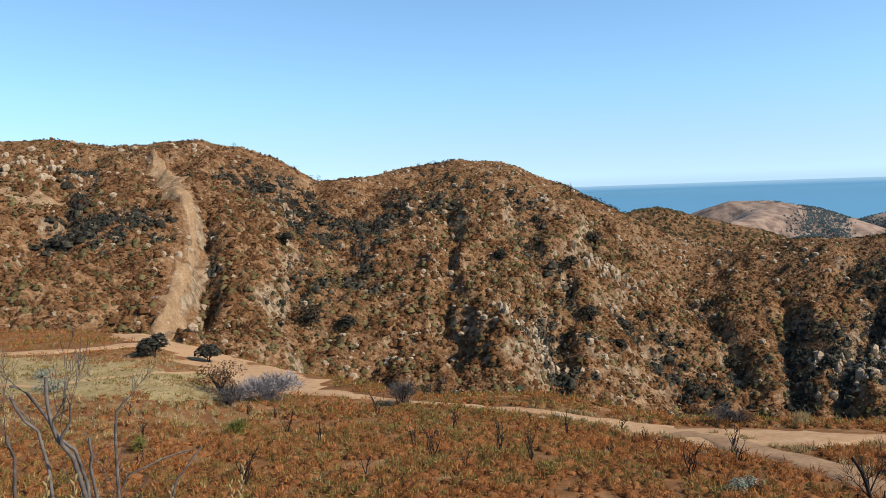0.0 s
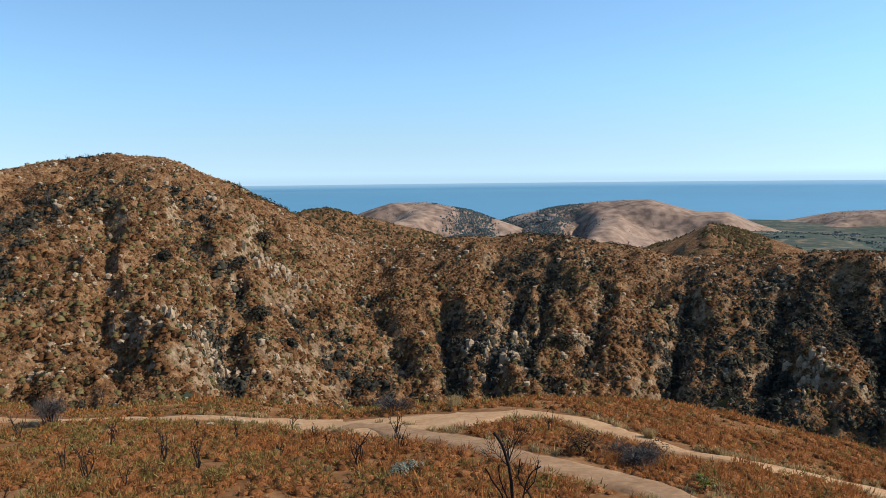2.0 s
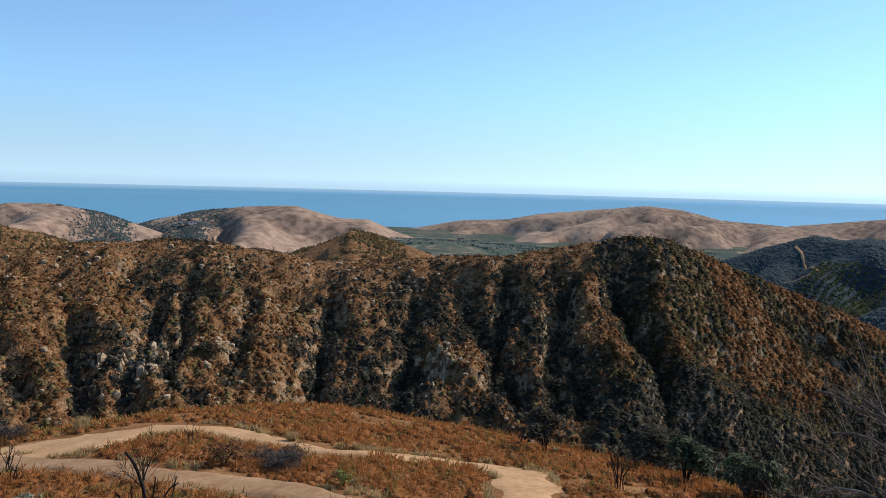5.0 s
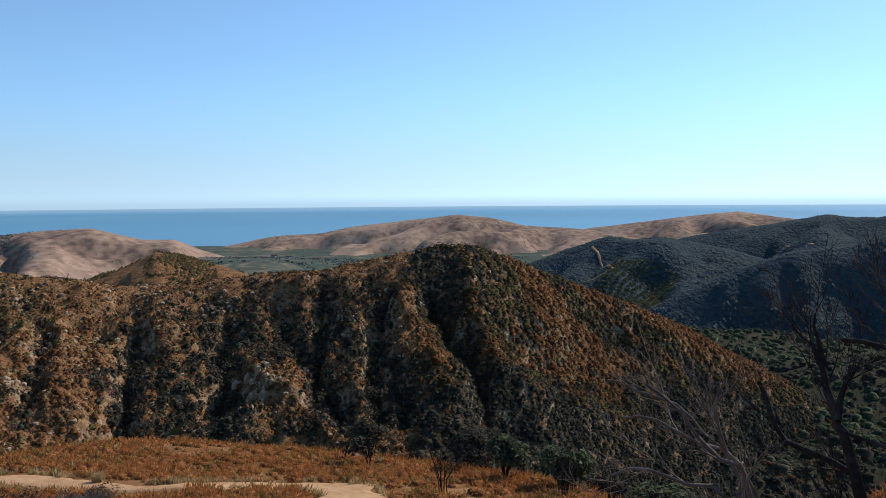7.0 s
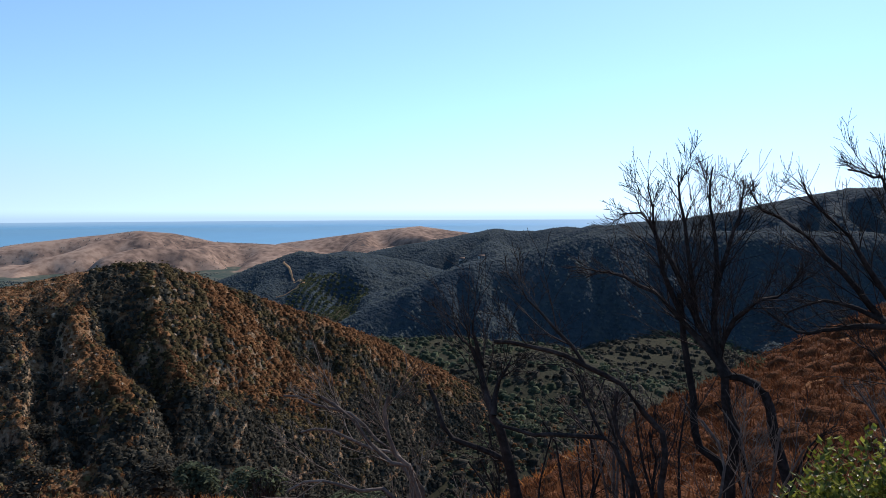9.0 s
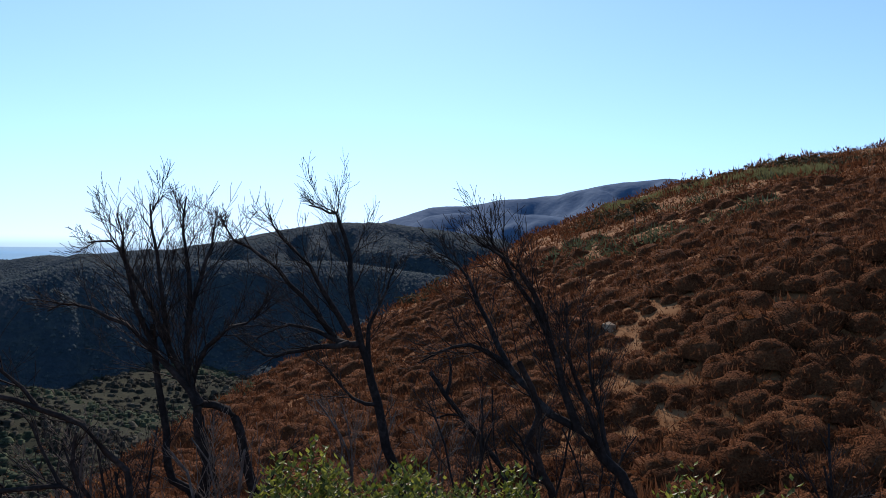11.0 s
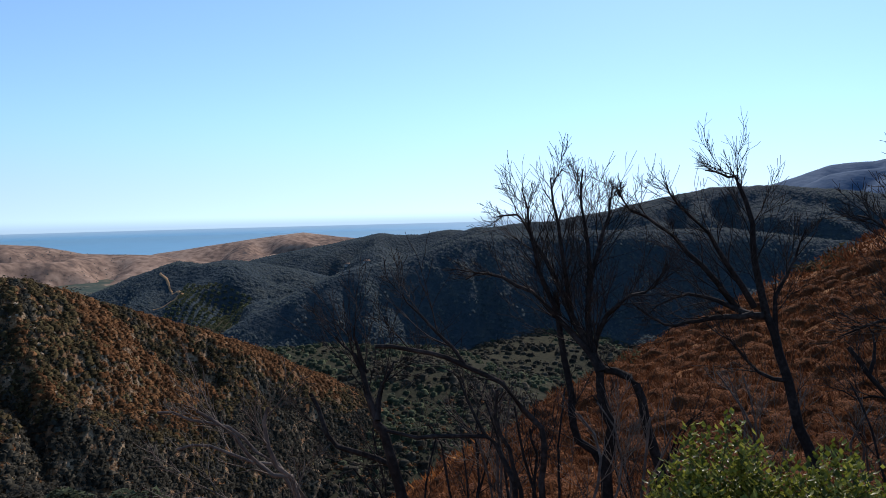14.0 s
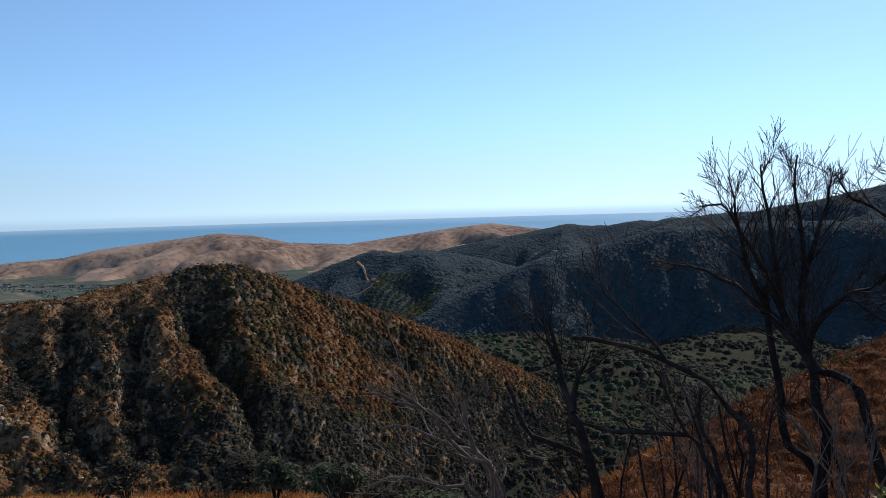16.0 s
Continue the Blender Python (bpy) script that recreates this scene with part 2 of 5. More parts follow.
def mesh_object(name, verts, faces, mat, parent=None, flat=False):
    me = bpy.data.meshes.new(name)
    verts = np.asarray(verts, dtype=np.float32)
    faces = np.asarray(faces, dtype=np.int32)
    k = faces.shape[1]
    me.vertices.add(len(verts))
    me.vertices.foreach_set("co", verts.ravel())
    me.loops.add(faces.size)
    me.loops.foreach_set("vertex_index", faces.ravel())
    me.polygons.add(len(faces))
    me.polygons.foreach_set("loop_start", np.arange(0, faces.size, k, dtype=np.int32))
    me.polygons.foreach_set("loop_total", np.full(len(faces), k, dtype=np.int32))
    me.polygons.foreach_set("use_smooth", np.full(len(faces), not flat))
    me.update(calc_edges=True)
    me.materials.append(mat)
    ob = new(name, me)
    ob.parent = parent
    return ob


def grid_faces(na, nr, closed=False):
    i, j = np.meshgrid(np.arange(na if closed else na - 1), np.arange(nr - 1), indexing="ij")
    i, j = i.ravel(), j.ravel()
    i2 = (i + 1) % na
    return np.stack([i * nr + j, i * nr + j + 1, i2 * nr + j + 1, i2 * nr + j], 1)


# ---- ground ----
def build_ground():
    az = np.concatenate([np.arange(-50, 150, 0.5), np.arange(150, 310, 4.0)])
    r = np.concatenate([[0.02, 0.8, 1.6], np.arange(2.5, 15, 1.5), np.arange(15, 135, 0.8), np.geomspace(136, 4950, 70)])
    A, Rr = np.meshgrid(np.radians(az), r, indexing="ij")
    x, y = np.sin(A) * Rr, np.cos(A) * Rr
    z = ground_z(x, y)
    ob = mesh_object("ground", np.stack([x, y, z], -1).reshape(-1, 3), grid_faces(len(az), len(r), True), M_SOIL)
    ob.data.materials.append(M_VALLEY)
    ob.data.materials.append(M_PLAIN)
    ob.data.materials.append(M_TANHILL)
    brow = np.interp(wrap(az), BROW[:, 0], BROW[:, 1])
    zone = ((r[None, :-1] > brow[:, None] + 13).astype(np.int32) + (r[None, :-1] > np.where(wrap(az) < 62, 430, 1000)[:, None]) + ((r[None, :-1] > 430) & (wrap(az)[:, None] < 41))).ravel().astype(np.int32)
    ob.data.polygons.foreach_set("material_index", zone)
    tagged(ob, "brown stony hillside soil under burnt brush", "ground", kind="structure")


build_ground()

# ---- sea ----
def build_sea():
    az = np.arange(-60, 160, 1.0)
    r = np.linspace(1450, 4960, 60)
    A, Rr = np.meshgrid(np.radians(az), r, indexing="ij")
    z = -108 + 58 * np.clip((Rr - 2300) / 2660, 0, 1) ** 2.0
    ob = mesh_object("sea", np.stack([np.sin(A) * Rr, np.cos(A) * Rr, z], -1).reshape(-1, 3), grid_faces(len(az), len(r)), M_SEA)
    tagged(ob, "calm blue ocean reaching the hazy horizon", "sea", kind="structure")


build_sea()


def build_haze_sheet():
    """A thin glowing sheet far out, added to imitate haze over the water's rim."""
    m = bpy.data.materials.new("haze_glow")
    m.use_nodes = True
    n, l = m.node_tree.nodes, m.node_tree.links
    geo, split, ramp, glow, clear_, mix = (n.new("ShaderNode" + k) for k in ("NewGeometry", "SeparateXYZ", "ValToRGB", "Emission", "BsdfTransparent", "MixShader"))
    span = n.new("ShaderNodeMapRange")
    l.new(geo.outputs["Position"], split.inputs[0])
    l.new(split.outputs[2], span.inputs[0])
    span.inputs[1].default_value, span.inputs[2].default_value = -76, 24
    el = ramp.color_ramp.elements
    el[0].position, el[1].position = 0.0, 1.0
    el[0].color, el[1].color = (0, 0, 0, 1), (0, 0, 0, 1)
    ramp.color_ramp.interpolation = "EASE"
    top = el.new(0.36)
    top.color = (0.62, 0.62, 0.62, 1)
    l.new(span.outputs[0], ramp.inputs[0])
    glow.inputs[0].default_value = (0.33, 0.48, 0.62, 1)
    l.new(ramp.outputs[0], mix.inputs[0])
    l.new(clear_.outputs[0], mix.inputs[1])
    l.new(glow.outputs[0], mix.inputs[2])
    l.new(mix.outputs[0], n["Material Output"].inputs["Surface"])
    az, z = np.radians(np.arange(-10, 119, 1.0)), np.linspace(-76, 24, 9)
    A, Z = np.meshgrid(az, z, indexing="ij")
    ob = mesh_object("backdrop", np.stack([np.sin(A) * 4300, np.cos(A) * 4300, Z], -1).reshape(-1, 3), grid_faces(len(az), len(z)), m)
    tagged(ob, "pale glowing sheet imitating haze over the far sea", "haze", kind="structure")


build_haze_sheet()


# ---- hills ----
HILLS = {}


def hill(name, label, crest, dist, front, back, mat, lo=-120.0, rough=1.0, gully=0.0, pitch=30.0, skew=0.0, calm=None, step=0.32, rows=60, depth=None, carved=False):
    """A ridge: crest as (azimuth, angle) and dist as (azimuth, metres); it falls by front and back on either side."""
    crest, dist = np.array(crest, float), np.array(dist, float)
    a0, a1 = crest[0, 0], crest[-1, 0]

    def hollow(x, y):
        az, r = polar(x, y)
        rc = np.interp(az, dist[:, 0], dist[:, 1])
        d, along = rc - r, np.radians(az) * rc
        w = along / pitch + skew * d / pitch + 1.3 * fbm(along / pitch * 0.6, d / pitch * 0.6 + 3, 3)
        g = (0.5 - 0.5 * np.cos(2 * np.pi * w)) ** 1.4
        w2 = along / pitch * 2.3 + (skew * 1.3 + 0.4) * d / pitch + 1.6 * fbm(along / pitch + 4, d / pitch + 8, 3)
        if carved:
            g = 0.45 * g + 1.15 * carve(x, y, az, d, rc, crest, front)[1]
        return g + 0.28 * (0.5 - 0.5 * np.cos(2 * np.pi * w2)) * (0.5 + g)

    def height(x, y):
        az, r = polar(x, y)
        rc = np.interp(az, dist[:, 0], dist[:, 1])
        zc = rc * np.tan(np.radians(np.interp(az, crest[:, 0], crest[:, 1])))
        d = rc - r
        s = rc * 0.02
        down = np.where(d > 0, front, back) * (np.sqrt(d * d + s * s) - s)
        if gully:
            amp = gully * smooth(0, rc * 0.1, np.abs(d))
            if calm:
                amp = amp * np.interp(az, calm[0], calm[1])
            down = down + amp * hollow(x, y)
        if carved:
            cut, near = carve(x, y, az, d, rc, crest, front)
            foot = smooth(30, 75, d) * smooth(0.12, 0.42, fbm(x / 24 + 11, y / 24 + 2, 3) + 0.25) * (1 - smooth(50, 66, az))
            down = down + cut * np.interp(az, [-10, 12, 38, 50, 70], [0.45, 0.25, 0.32, 0.75, 1.0]) * smooth(4, 34, d) - (0.3 + 1.1 * foot) * crags(x, y) * smooth(2, 14, np.abs(d))
        n = rough * (rc * 0.012) * fbm(x / (rc * 0.05), y / (rc * 0.05), 5, 0.55) * (0.25 + 0.75 * smooth(0, rc * 0.06, np.abs(d)))
        out = np.maximum(np.maximum(a0 - az, az - a1), 0) * np.radians(1) * rc
        return zc - down + n - out * 0.7

    az = np.arange(a0, a1 + step, step)
    f = np.concatenate([-np.linspace(1, 0, rows) ** 1.15, np.linspace(0, 1, rows // 4)[1:] ** 1.4])
    A, F = np.meshgrid(az, f, indexing="ij")
    rc = np.interp(A, dist[:, 0], dist[:, 1])
    reach = depth or (rc.max() * 0.5, rc.max() * 0.3)
    Rr = rc + np.where(F < 0, F * reach[0], F * reach[1])
    Ar = np.radians(A)
    x, y = np.sin(Ar) * Rr, np.cos(Ar) * Rr
    z = np.maximum(height(x, y), lo)
    ob = mesh_object(name, np.stack([x, y, z], -1).reshape(-1, 3), grid_faces(len(az), len(f)), mat)
    tagged(ob, label, "hill")
    HILLS.setdefault(name, []).append(height)
    return ob, height, hollow


RIDGE_DIST = np.array([(-60, 190), (-20, 200), (0, 220), (30, 230), (45, 235), (63, 250), (75, 290), (86, 325), (94, 330)], float)
# gullies of the ridge face: depth, half-width, and their run as (azimuth, angle)
GULLIES = [
    (7, 7, [(40.5, -7.2), (40.3, -11.3), (39.6, -15.2)]),
    (8, 8, [(46.6, -7.2), (46.0, -11.2), (46.1, -15.2)]),
    (5, 7, [(49.2, -7.1), (51.4, -11.1), (54.5, -15.7)]),
    (6, 8, [(56.8, -6.0), (57.5, -10.8), (59.3, -15.4)]),
    (13, 15, [(60.9, -5.4), (62.6, -8.9), (64.1, -11.9), (65.2, -14.1), (67.2, -16.9)]),
    (5, 8, [(70.0, -6.1), (72.5, -8.1), (75.4, -10.8)]),
    (3.5, 5, [(34.3, -6.9), (34.1, -11.2), (34.0, -15.1)]),
    (4, 5, [(30.2, -7.2), (30.1, -11.1), (29.8, -14.5)]),
    (5, 5, [(8.6, -6.5), (8.8, -9.5), (7.9, -12.4), (7.1, -14.2)]),
    (4, 5, [(22.7, -8.5), (23.5, -11.7), (23.9, -15.3)]),
    (3, 4, [(17.9, -9.2), (19.5, -11.6), (20.6, -14.0)]),
    (4, 5, [(28.4, -7.7), (28.0, -11.8), (26.3, -15.4)]),
    (4, 6, [(-8.9, 0.2), (-10.7, -4.2), (-11.7, -8.9), (-10.3, -12.6)]),
    (3.5, 6, [(-0.5, -2.2), (0.2, -5.9), (0.5, -9.6), (1.6, -13.6)]),
    (5, 6, [(5.6, -2.8), (7.1, -6.5), (8.1, -9.7), (7.3, -14.9)]),
    (4, 5, [(-17.1, -1.1), (-16.7, -5.4), (-18.3, -9.6)]),
    (4, 7, [(-25.6, 2.2), (-25.3, -1.8), (-27.5, -5.3)]),
    (3, 4, [(10.8, -4.6), (9.1, -7.3), (8.5, -9.8)]),
    (5, 8, [(71.3, -7.4), (72.8, -9.1), (76.0, -11.2)]),
    (5, 8, [(74.5, -8.3), (76.9, -10.8), (80.5, -12.9)]),
    (5, 7, [(57.5, -6.6), (56.9, -11.0), (57.5, -15.5)]),
    (5, 7, [(52.7, -6.9), (52.8, -10.6), (52.0, -14.7)]),
]


def carve(x, y, az, d, rc, crest, front):
    """How deep the gullies cut at each place, and how near (0 to 1) their beds are."""
    u = np.radians(az) * rc
    u = u + 6.0 * fbm(x / 18, y / 18 + 3, 3)
    cut, near = np.zeros(np.shape(u)), np.zeros(np.shape(u))
    for depth, half, run in GULLIES:
        pts = []
        for a, e in run:
            c = np.interp(a, RIDGE_DIST[:, 0], RIDGE_DIST[:, 1])
            zc, te = c * math.tan(radians(np.interp(a, crest[:, 0], crest[:, 1]))), math.tan(radians(e))
            pts.append((radians(a) * c, (zc - c * te) / (front - te)))
        best = np.full(np.shape(u), 1e9)
        for (ua, da), (ub, db) in zip(pts, pts[1:]):
            q = np.clip(((u - ua) * (ub - ua) + (d - da) * (db - da)) / ((ub - ua) ** 2 + (db - da) ** 2), 0, 1)
            best = np.minimum(best, np.hypot(u - ua - q * (ub - ua), d - da - q * (db - da)))
        v = np.clip(1 - best / half, 0, 1)
        cut = np.maximum(cut, 0.62 * depth * v ** 1.4 * (1 + 1.2 * fbm(x / 15 + 4, y / 15, 2)))
        near = np.maximum(near, v)
    return cut, near


def crags(x, y):
    """Broken steps of bare rock."""
    k = 1 - np.abs(2 * vnoise(x / 6.5, y / 6.5))
    k2 = 1 - np.abs(2 * vnoise(x / 2.6 + 7, y / 2.6 + 3))
    return 1.7 * k ** 2 + 0.7 * k2 ** 2


RIDGE_CREST = [(-60, 2.5), (-45, 3.2), (-29, 3.7), (-26, 3.75), (-22.9, 3.45), (-17.5, 3.45), (-14.2, 3.05), (-11.9, 2.25), (-8.9, 0.6), (-5.6, 0.55), (-1.6, 1.25),
               (1.3, 1.75), (4.1, 1.55), (7.3, 0.2), (10.8, -1.55), (13.2, -2.8), (16.6, -4.6), (18.1, -4.9), (21.7, -4.8), (24.5, -4.4), (30, -4.2), (33, -4.5),
               (35.4, -5.0), (39.5, -5.55), (43.6, -5.7), (47.7, -5.4), (53.2, -4.95), (56, -4.45), (58.4, -3.9), (61.5, -3.45), (64.5, -3.65), (69.5, -5.5),
               (74, -7.2), (78.5, -9.1), (82, -10.7), (86, -12.6), (90, -14.6), (94, -17)]
RIDGE, ridge_z, ridge_hollow = hill("ridge", "steep rocky ridge with burnt brown brush across the canyon", RIDGE_CREST,
                  RIDGE_DIST, 0.43, 0.5, M_HILL,
                  rough=1.7, gully=3.0, pitch=26.0, skew=-0.5, calm=([0, 40, 62, 70], [0.6, 0.7, 0.8, 0.7]), step=0.17, rows=150, depth=(150, 90), carved=True)
_, low_z, low_hollow = hill("hill", "low brown brushy hill behind the ridge", [(9, -5), (12, -3.2), (13.2, -2.45), (15.1, -2.2), (18.5, -3.15), (21.7, -3.8), (26, -5.5)], [(9, 520), (26, 520)], 0.35, 0.4, M_HILL, gully=8, pitch=60)
_, cone_z, cone_hollow = hill("hill", "pointed brown hill with dark scrub", [(34, -7), (36.3, -5.7), (40, -4.4), (42, -3.45), (44.7, -4.1), (47.5, -5), (51, -6.5)], [(34, 560), (51, 560)], 0.35, 0.4, M_HILL, gully=10, pitch=70)
_, tan_z, tan_hollow = hill("hill", "bare tan grazing hill near the sea", [(12, -4.6), (15.6, -3.7), (17.4, -2.65), (19.7, -1.9), (22.2, -1.9), (25.4, -2.5), (27.8, -3.35), (31, -4.6)], [(12, 1400), (31, 1350)], 0.16, 0.2, M_TANHILL, rough=0.35, gully=26, pitch=150, skew=0.4)
_, grassy_z, grassy_hollow = hill("hill", "tan grassy hill with dark woods", [(24, -4.6), (27.8, -3.15), (31.4, -2.3), (34.5, -1.95), (38, -1.8), (41.1, -2.6), (43.2, -2.7), (45, -3.45), (49, -4.8)], [(24, 1500), (49, 1400)], 0.15, 0.2, M_TANHILL, rough=0.35, gully=28, pitch=170, skew=0.4)
_, broad_z, broad_hollow = hill("hill", "broad tan coastal hill with brown folds", [(42, -4.5), (45.1, -3.5), (49.9, -2.6), (53.2, -2.4), (55.6, -1.95), (59.6, -1.5), (63, -1.2), (65.3, -1.4), (67.9, -2), (72.2, -2.25), (75.6, -2.9), (80, -3.6)], [(42, 1900), (80, 1700)], 0.12, 0.2, M_TANHILL, rough=0.35, gully=30, pitch=190, skew=0.4)
hill("hill", "distant tan ridge along the coast", [(67, -3.6), (70, -3.1), (72.2, -2.2), (77, -1.65), (80.5, -1.2), (82.4, -1), (84.6, -1.35), (87.1, -1.65), (92, -1.9), (97, -2.5)], [(67, 2100), (97, 2000)], 0.14, 0.2, M_TANHILL, rough=0.35, gully=24, pitch=200)
_, track_z, track_hollow = hill("hill", "dark wooded hill with a dirt track", [(62, -7), (65.7, -5.4), (67.4, -5), (70.6, -3.75), (73.8, -2.7), (75.4, -3.05), (77, -2.85), (79.4, -3.2), (82.4, -3.7), (86.2, -4.9), (90, -6.5)], [(62, 800), (90, 750)], 0.24, 0.35, M_HAZEHILL, gully=10, pitch=90, skew=0.7)
_, knob_z, _ = hill("hill", "wooded hill with a low knob on top", [(73, -4.4), (75.8, -3.65), (78.6, -3), (81.6, -2.3), (84.2, -1.9), (87.8, -1.2), (90.6, -1.35), (92.9, -1.1), (97, -1.5), (103, -3)], [(73, 1150), (103, 1100)], 0.2, 0.3, M_HAZEHILL, gully=14, pitch=120, skew=0.7)
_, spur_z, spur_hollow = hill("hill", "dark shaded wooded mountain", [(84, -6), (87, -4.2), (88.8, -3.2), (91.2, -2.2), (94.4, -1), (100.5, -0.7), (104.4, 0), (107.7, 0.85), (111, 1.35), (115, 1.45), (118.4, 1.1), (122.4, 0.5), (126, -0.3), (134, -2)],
     [(84, 760), (100, 800), (134, 850)], 0.42, 0.4, M_HAZEHILL, gully=15, pitch=110, skew=-0.7, rows=90)
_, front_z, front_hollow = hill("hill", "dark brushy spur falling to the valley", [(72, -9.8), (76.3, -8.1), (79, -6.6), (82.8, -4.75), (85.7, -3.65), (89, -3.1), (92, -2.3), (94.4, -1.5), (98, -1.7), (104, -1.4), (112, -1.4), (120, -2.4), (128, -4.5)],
     [(72, 520), (84, 580), (95, 640), (112, 680), (128, 700)], 0.86, 0.4, M_HAZEHILL, gully=7, pitch=80, skew=-0.6, rough=1.0, rows=90)
hill("hill", "far mountain range with haze blue in its colour", [(108, -1), (113.5, 0.9), (114.7, 1.4), (118.4, 2.65), (120.8, 2.75), (124, 3.2), (127.5, 3.5), (130.9, 4.4), (134.9, 4.8), (137, 4.55), (142, 4.5), (150, 4)], [(108, 3000), (150, 3000)], 0.3, 0.4, M_HAZEMOUNT, gully=60, pitch=300)
hill("hill", "mountain shoulder tinted haze blue-grey", [(110, -1), (115.9, 0.95), (118.4, 2.05), (121.6, 2.35), (126.3, 2.1), (134, 1.2)], [(110, 2200), (134, 2200)], 0.3, 0.4, M_HAZEMOUNT, gully=50, pitch=260)


M_MEADOW = material("straw_litter", [(0.17, 0.12, 0.05), (0.29, 0.21, 0.095), (0.42, 0.32, 0.17)], 3.0, bump_size=0.1)


M_LITTER = material("brown_brush_cushion", [(0.075, 0.029, 0.012), (0.185, 0.073, 0.027), (0.32, 0.15, 0.06)], 2.5, fine=14, bump=1.0, bump_size=0.12)
M_MOUND = material("orange_brush_mound", [(0.045, 0.017, 0.008), (0.112, 0.043, 0.018), (0.205, 0.088, 0.036)], 0.8, fine=16, bump=1.0, bump_size=0.15)


# ---- draped surfaces: roads and scree ----
def along(path, step):
    """A smooth line through the points (Catmull-Rom), with the values past x, y carried along."""
    p = np.array(path, float)
    p = np.vstack([2 * p[0] - p[1], p, 2 * p[-1] - p[-2]])
    out = []
    for i in range(1, len(p) - 2):
        n = max(2, int(np.hypot(*(p[i + 1] - p[i])[:2]) / step))
        for t in np.arange(n) / n:
            out.append(0.5 * (2 * p[i] + (p[i + 1] - p[i - 1]) * t + (2 * p[i - 1] - 5 * p[i] + 4 * p[i + 1] - p[i + 2]) * t * t + (3 * p[i] - p[i - 1] - 3 * p[i + 1] + p[i + 2]) * t ** 3))
    out.append(p[-2])
    return np.array(out)


def drape(name, label, category, path, field, mat, lift=0.1, step=0.6, across=9, ragged=0.55, kind=""):
    line = along(path, step)
    xy, w = line[:, :2], line[:, 2]
    tan = np.gradient(xy, axis=0)
    tan /= np.linalg.norm(tan, axis=1)[:, None] + 1e-9
    side = np.stack([tan[:, 1], -tan[:, 0]], 1)
    q = np.linspace(-1, 1, across)
    wob = 1 + ragged * (2 * fbm(xy[:, :1] / 2.2 + 40 * (q > 0)[None], xy[:, 1:] / 2.2, 3))
    off = q[None] * w[:, None] / 2 * wob
    x = xy[:, :1] + side[:, :1] * off
    y = xy[:, 1:] + side[:, 1:] * off
    z = field(x, y) + lift * (1 - np.abs(q)[None] ** 6 * 1.6)
    ob = mesh_object(name, np.stack([x, y, z], -1).reshape(-1, 3), grid_faces(len(xy), across), mat)
    return tagged(ob, label, category, kind=kind)


ROAD_MAIN = [(-45, 108, 4.5), (-37, 100, 7.0), (-31, 95, 9.5), (-25.5, 90, 11), (-18, 79, 10.5), (-13.5, 71.5, 5.5), (-6.4, 65.9, 1.8), (0.2, 62, 1.6), (5, 58, 1.8),
             (11.3, 54.2, 3.2), (15.5, 49.0, 7.6), (20.5, 46.9, 8.0), (25, 45.8, 5.2), (27.4, 42, 2.6), (28, 36, 2.2), (28.8, 31, 2.0), (31.5, 28.8, 2.2), (34, 27, 2.6), (33.5, 24.2, 3.0), (31, 21.6, 3.2), (26, 18, 3.4), (18, 12.5, 3.4)]
ROAD_SPUR = [(14.5, 49, 3.0), (16.3, 44, 3.0), (17.8, 38, 2.6), (19.4, 32, 2.6), (20.6, 27, 2.4), (21.2, 22, 2.4), (21, 16, 2.4)]
TRACK = [(-44, 64, 1.6), (-36, 62.4, 1.5), (-31, 62.2, 1.4), (-28.8, 67, 1.2), (-25.5, 75, 1.2), (-22.8, 82, 1.6)]
TRACK_UP = [(-52, 78, 3.0), (-43.7, 83.5, 3.4), (-40, 87.5, 3.2), (-35.5, 91.5, 3.6)]
drape("dirt_road", "pale tan graded dirt road across the bench", "road", ROAD_MAIN, ground_z, M_ROAD, kind="structure")
drape("dirt_road", "brown dirt road branching from the pullout", "road", ROAD_SPUR, ground_z, M_TRACK, lift=0.13, kind="structure")
drape("dirt_road", "faint sandy track through dry grass", "road", TRACK, ground_z, M_ROAD, lift=0.09, kind="structure")
drape("dirt_road", "sandy bare clearing beside the road", "road", TRACK_UP, ground_z, M_ROAD, lift=0.11, kind="structure")
drape("meadow", "pale straw meadow on the bench", "meadow", [(-60, 70, 14), (-44, 70, 17), (-33, 68, 18), (-25, 64, 14), (-19, 60, 6)], ground_z, M_MEADOW, lift=0.06, across=15, ragged=0.5, kind="structure")
SCREE = [(-64, 177, 1.5), (-61, 173, 4), (-57, 166, 5.2), (-51.5, 156, 4.2), (-47, 148, 1.8), (-45, 142, 1.0), (-44.5, 137, 1.0)]
SCREE_LOW = [(-44.5, 136, 0.9), (-43.7, 130, 2.4), (-42.5, 124, 4.2), (-41.5, 117, 3.4), (-41, 110, 3)]
for path, lab in ((SCREE, "pale sandy scree chute"), (SCREE_LOW, "fan of pale sandy scree"), ([(-92, 150, 4), (-84, 151, 8), (-78, 151, 9), (-73, 154, 3)], "bare eroded sandy slope")):
    drape("scree", lab, "", path, ridge_z, M_SCREE, lift=0.25, step=0.7, across=13, ragged=0.9).parent = RIDGE


def off_road(x, y, margin=0.3):
    keep = np.ones(len(x), bool)
    for path in (ROAD_MAIN, ROAD_SPUR, TRACK, TRACK_UP):
        line = along(path, 0.8)
        for i in range(0, len(x), 4000):
            sl = slice(i, i + 4000)
            d = np.hypot(x[sl, None] - line[None, :, 0], y[sl, None] - line[None, :, 1]) - line[None, :, 2] / 2
            keep[sl] &= d.min(1) > margin
    return keep


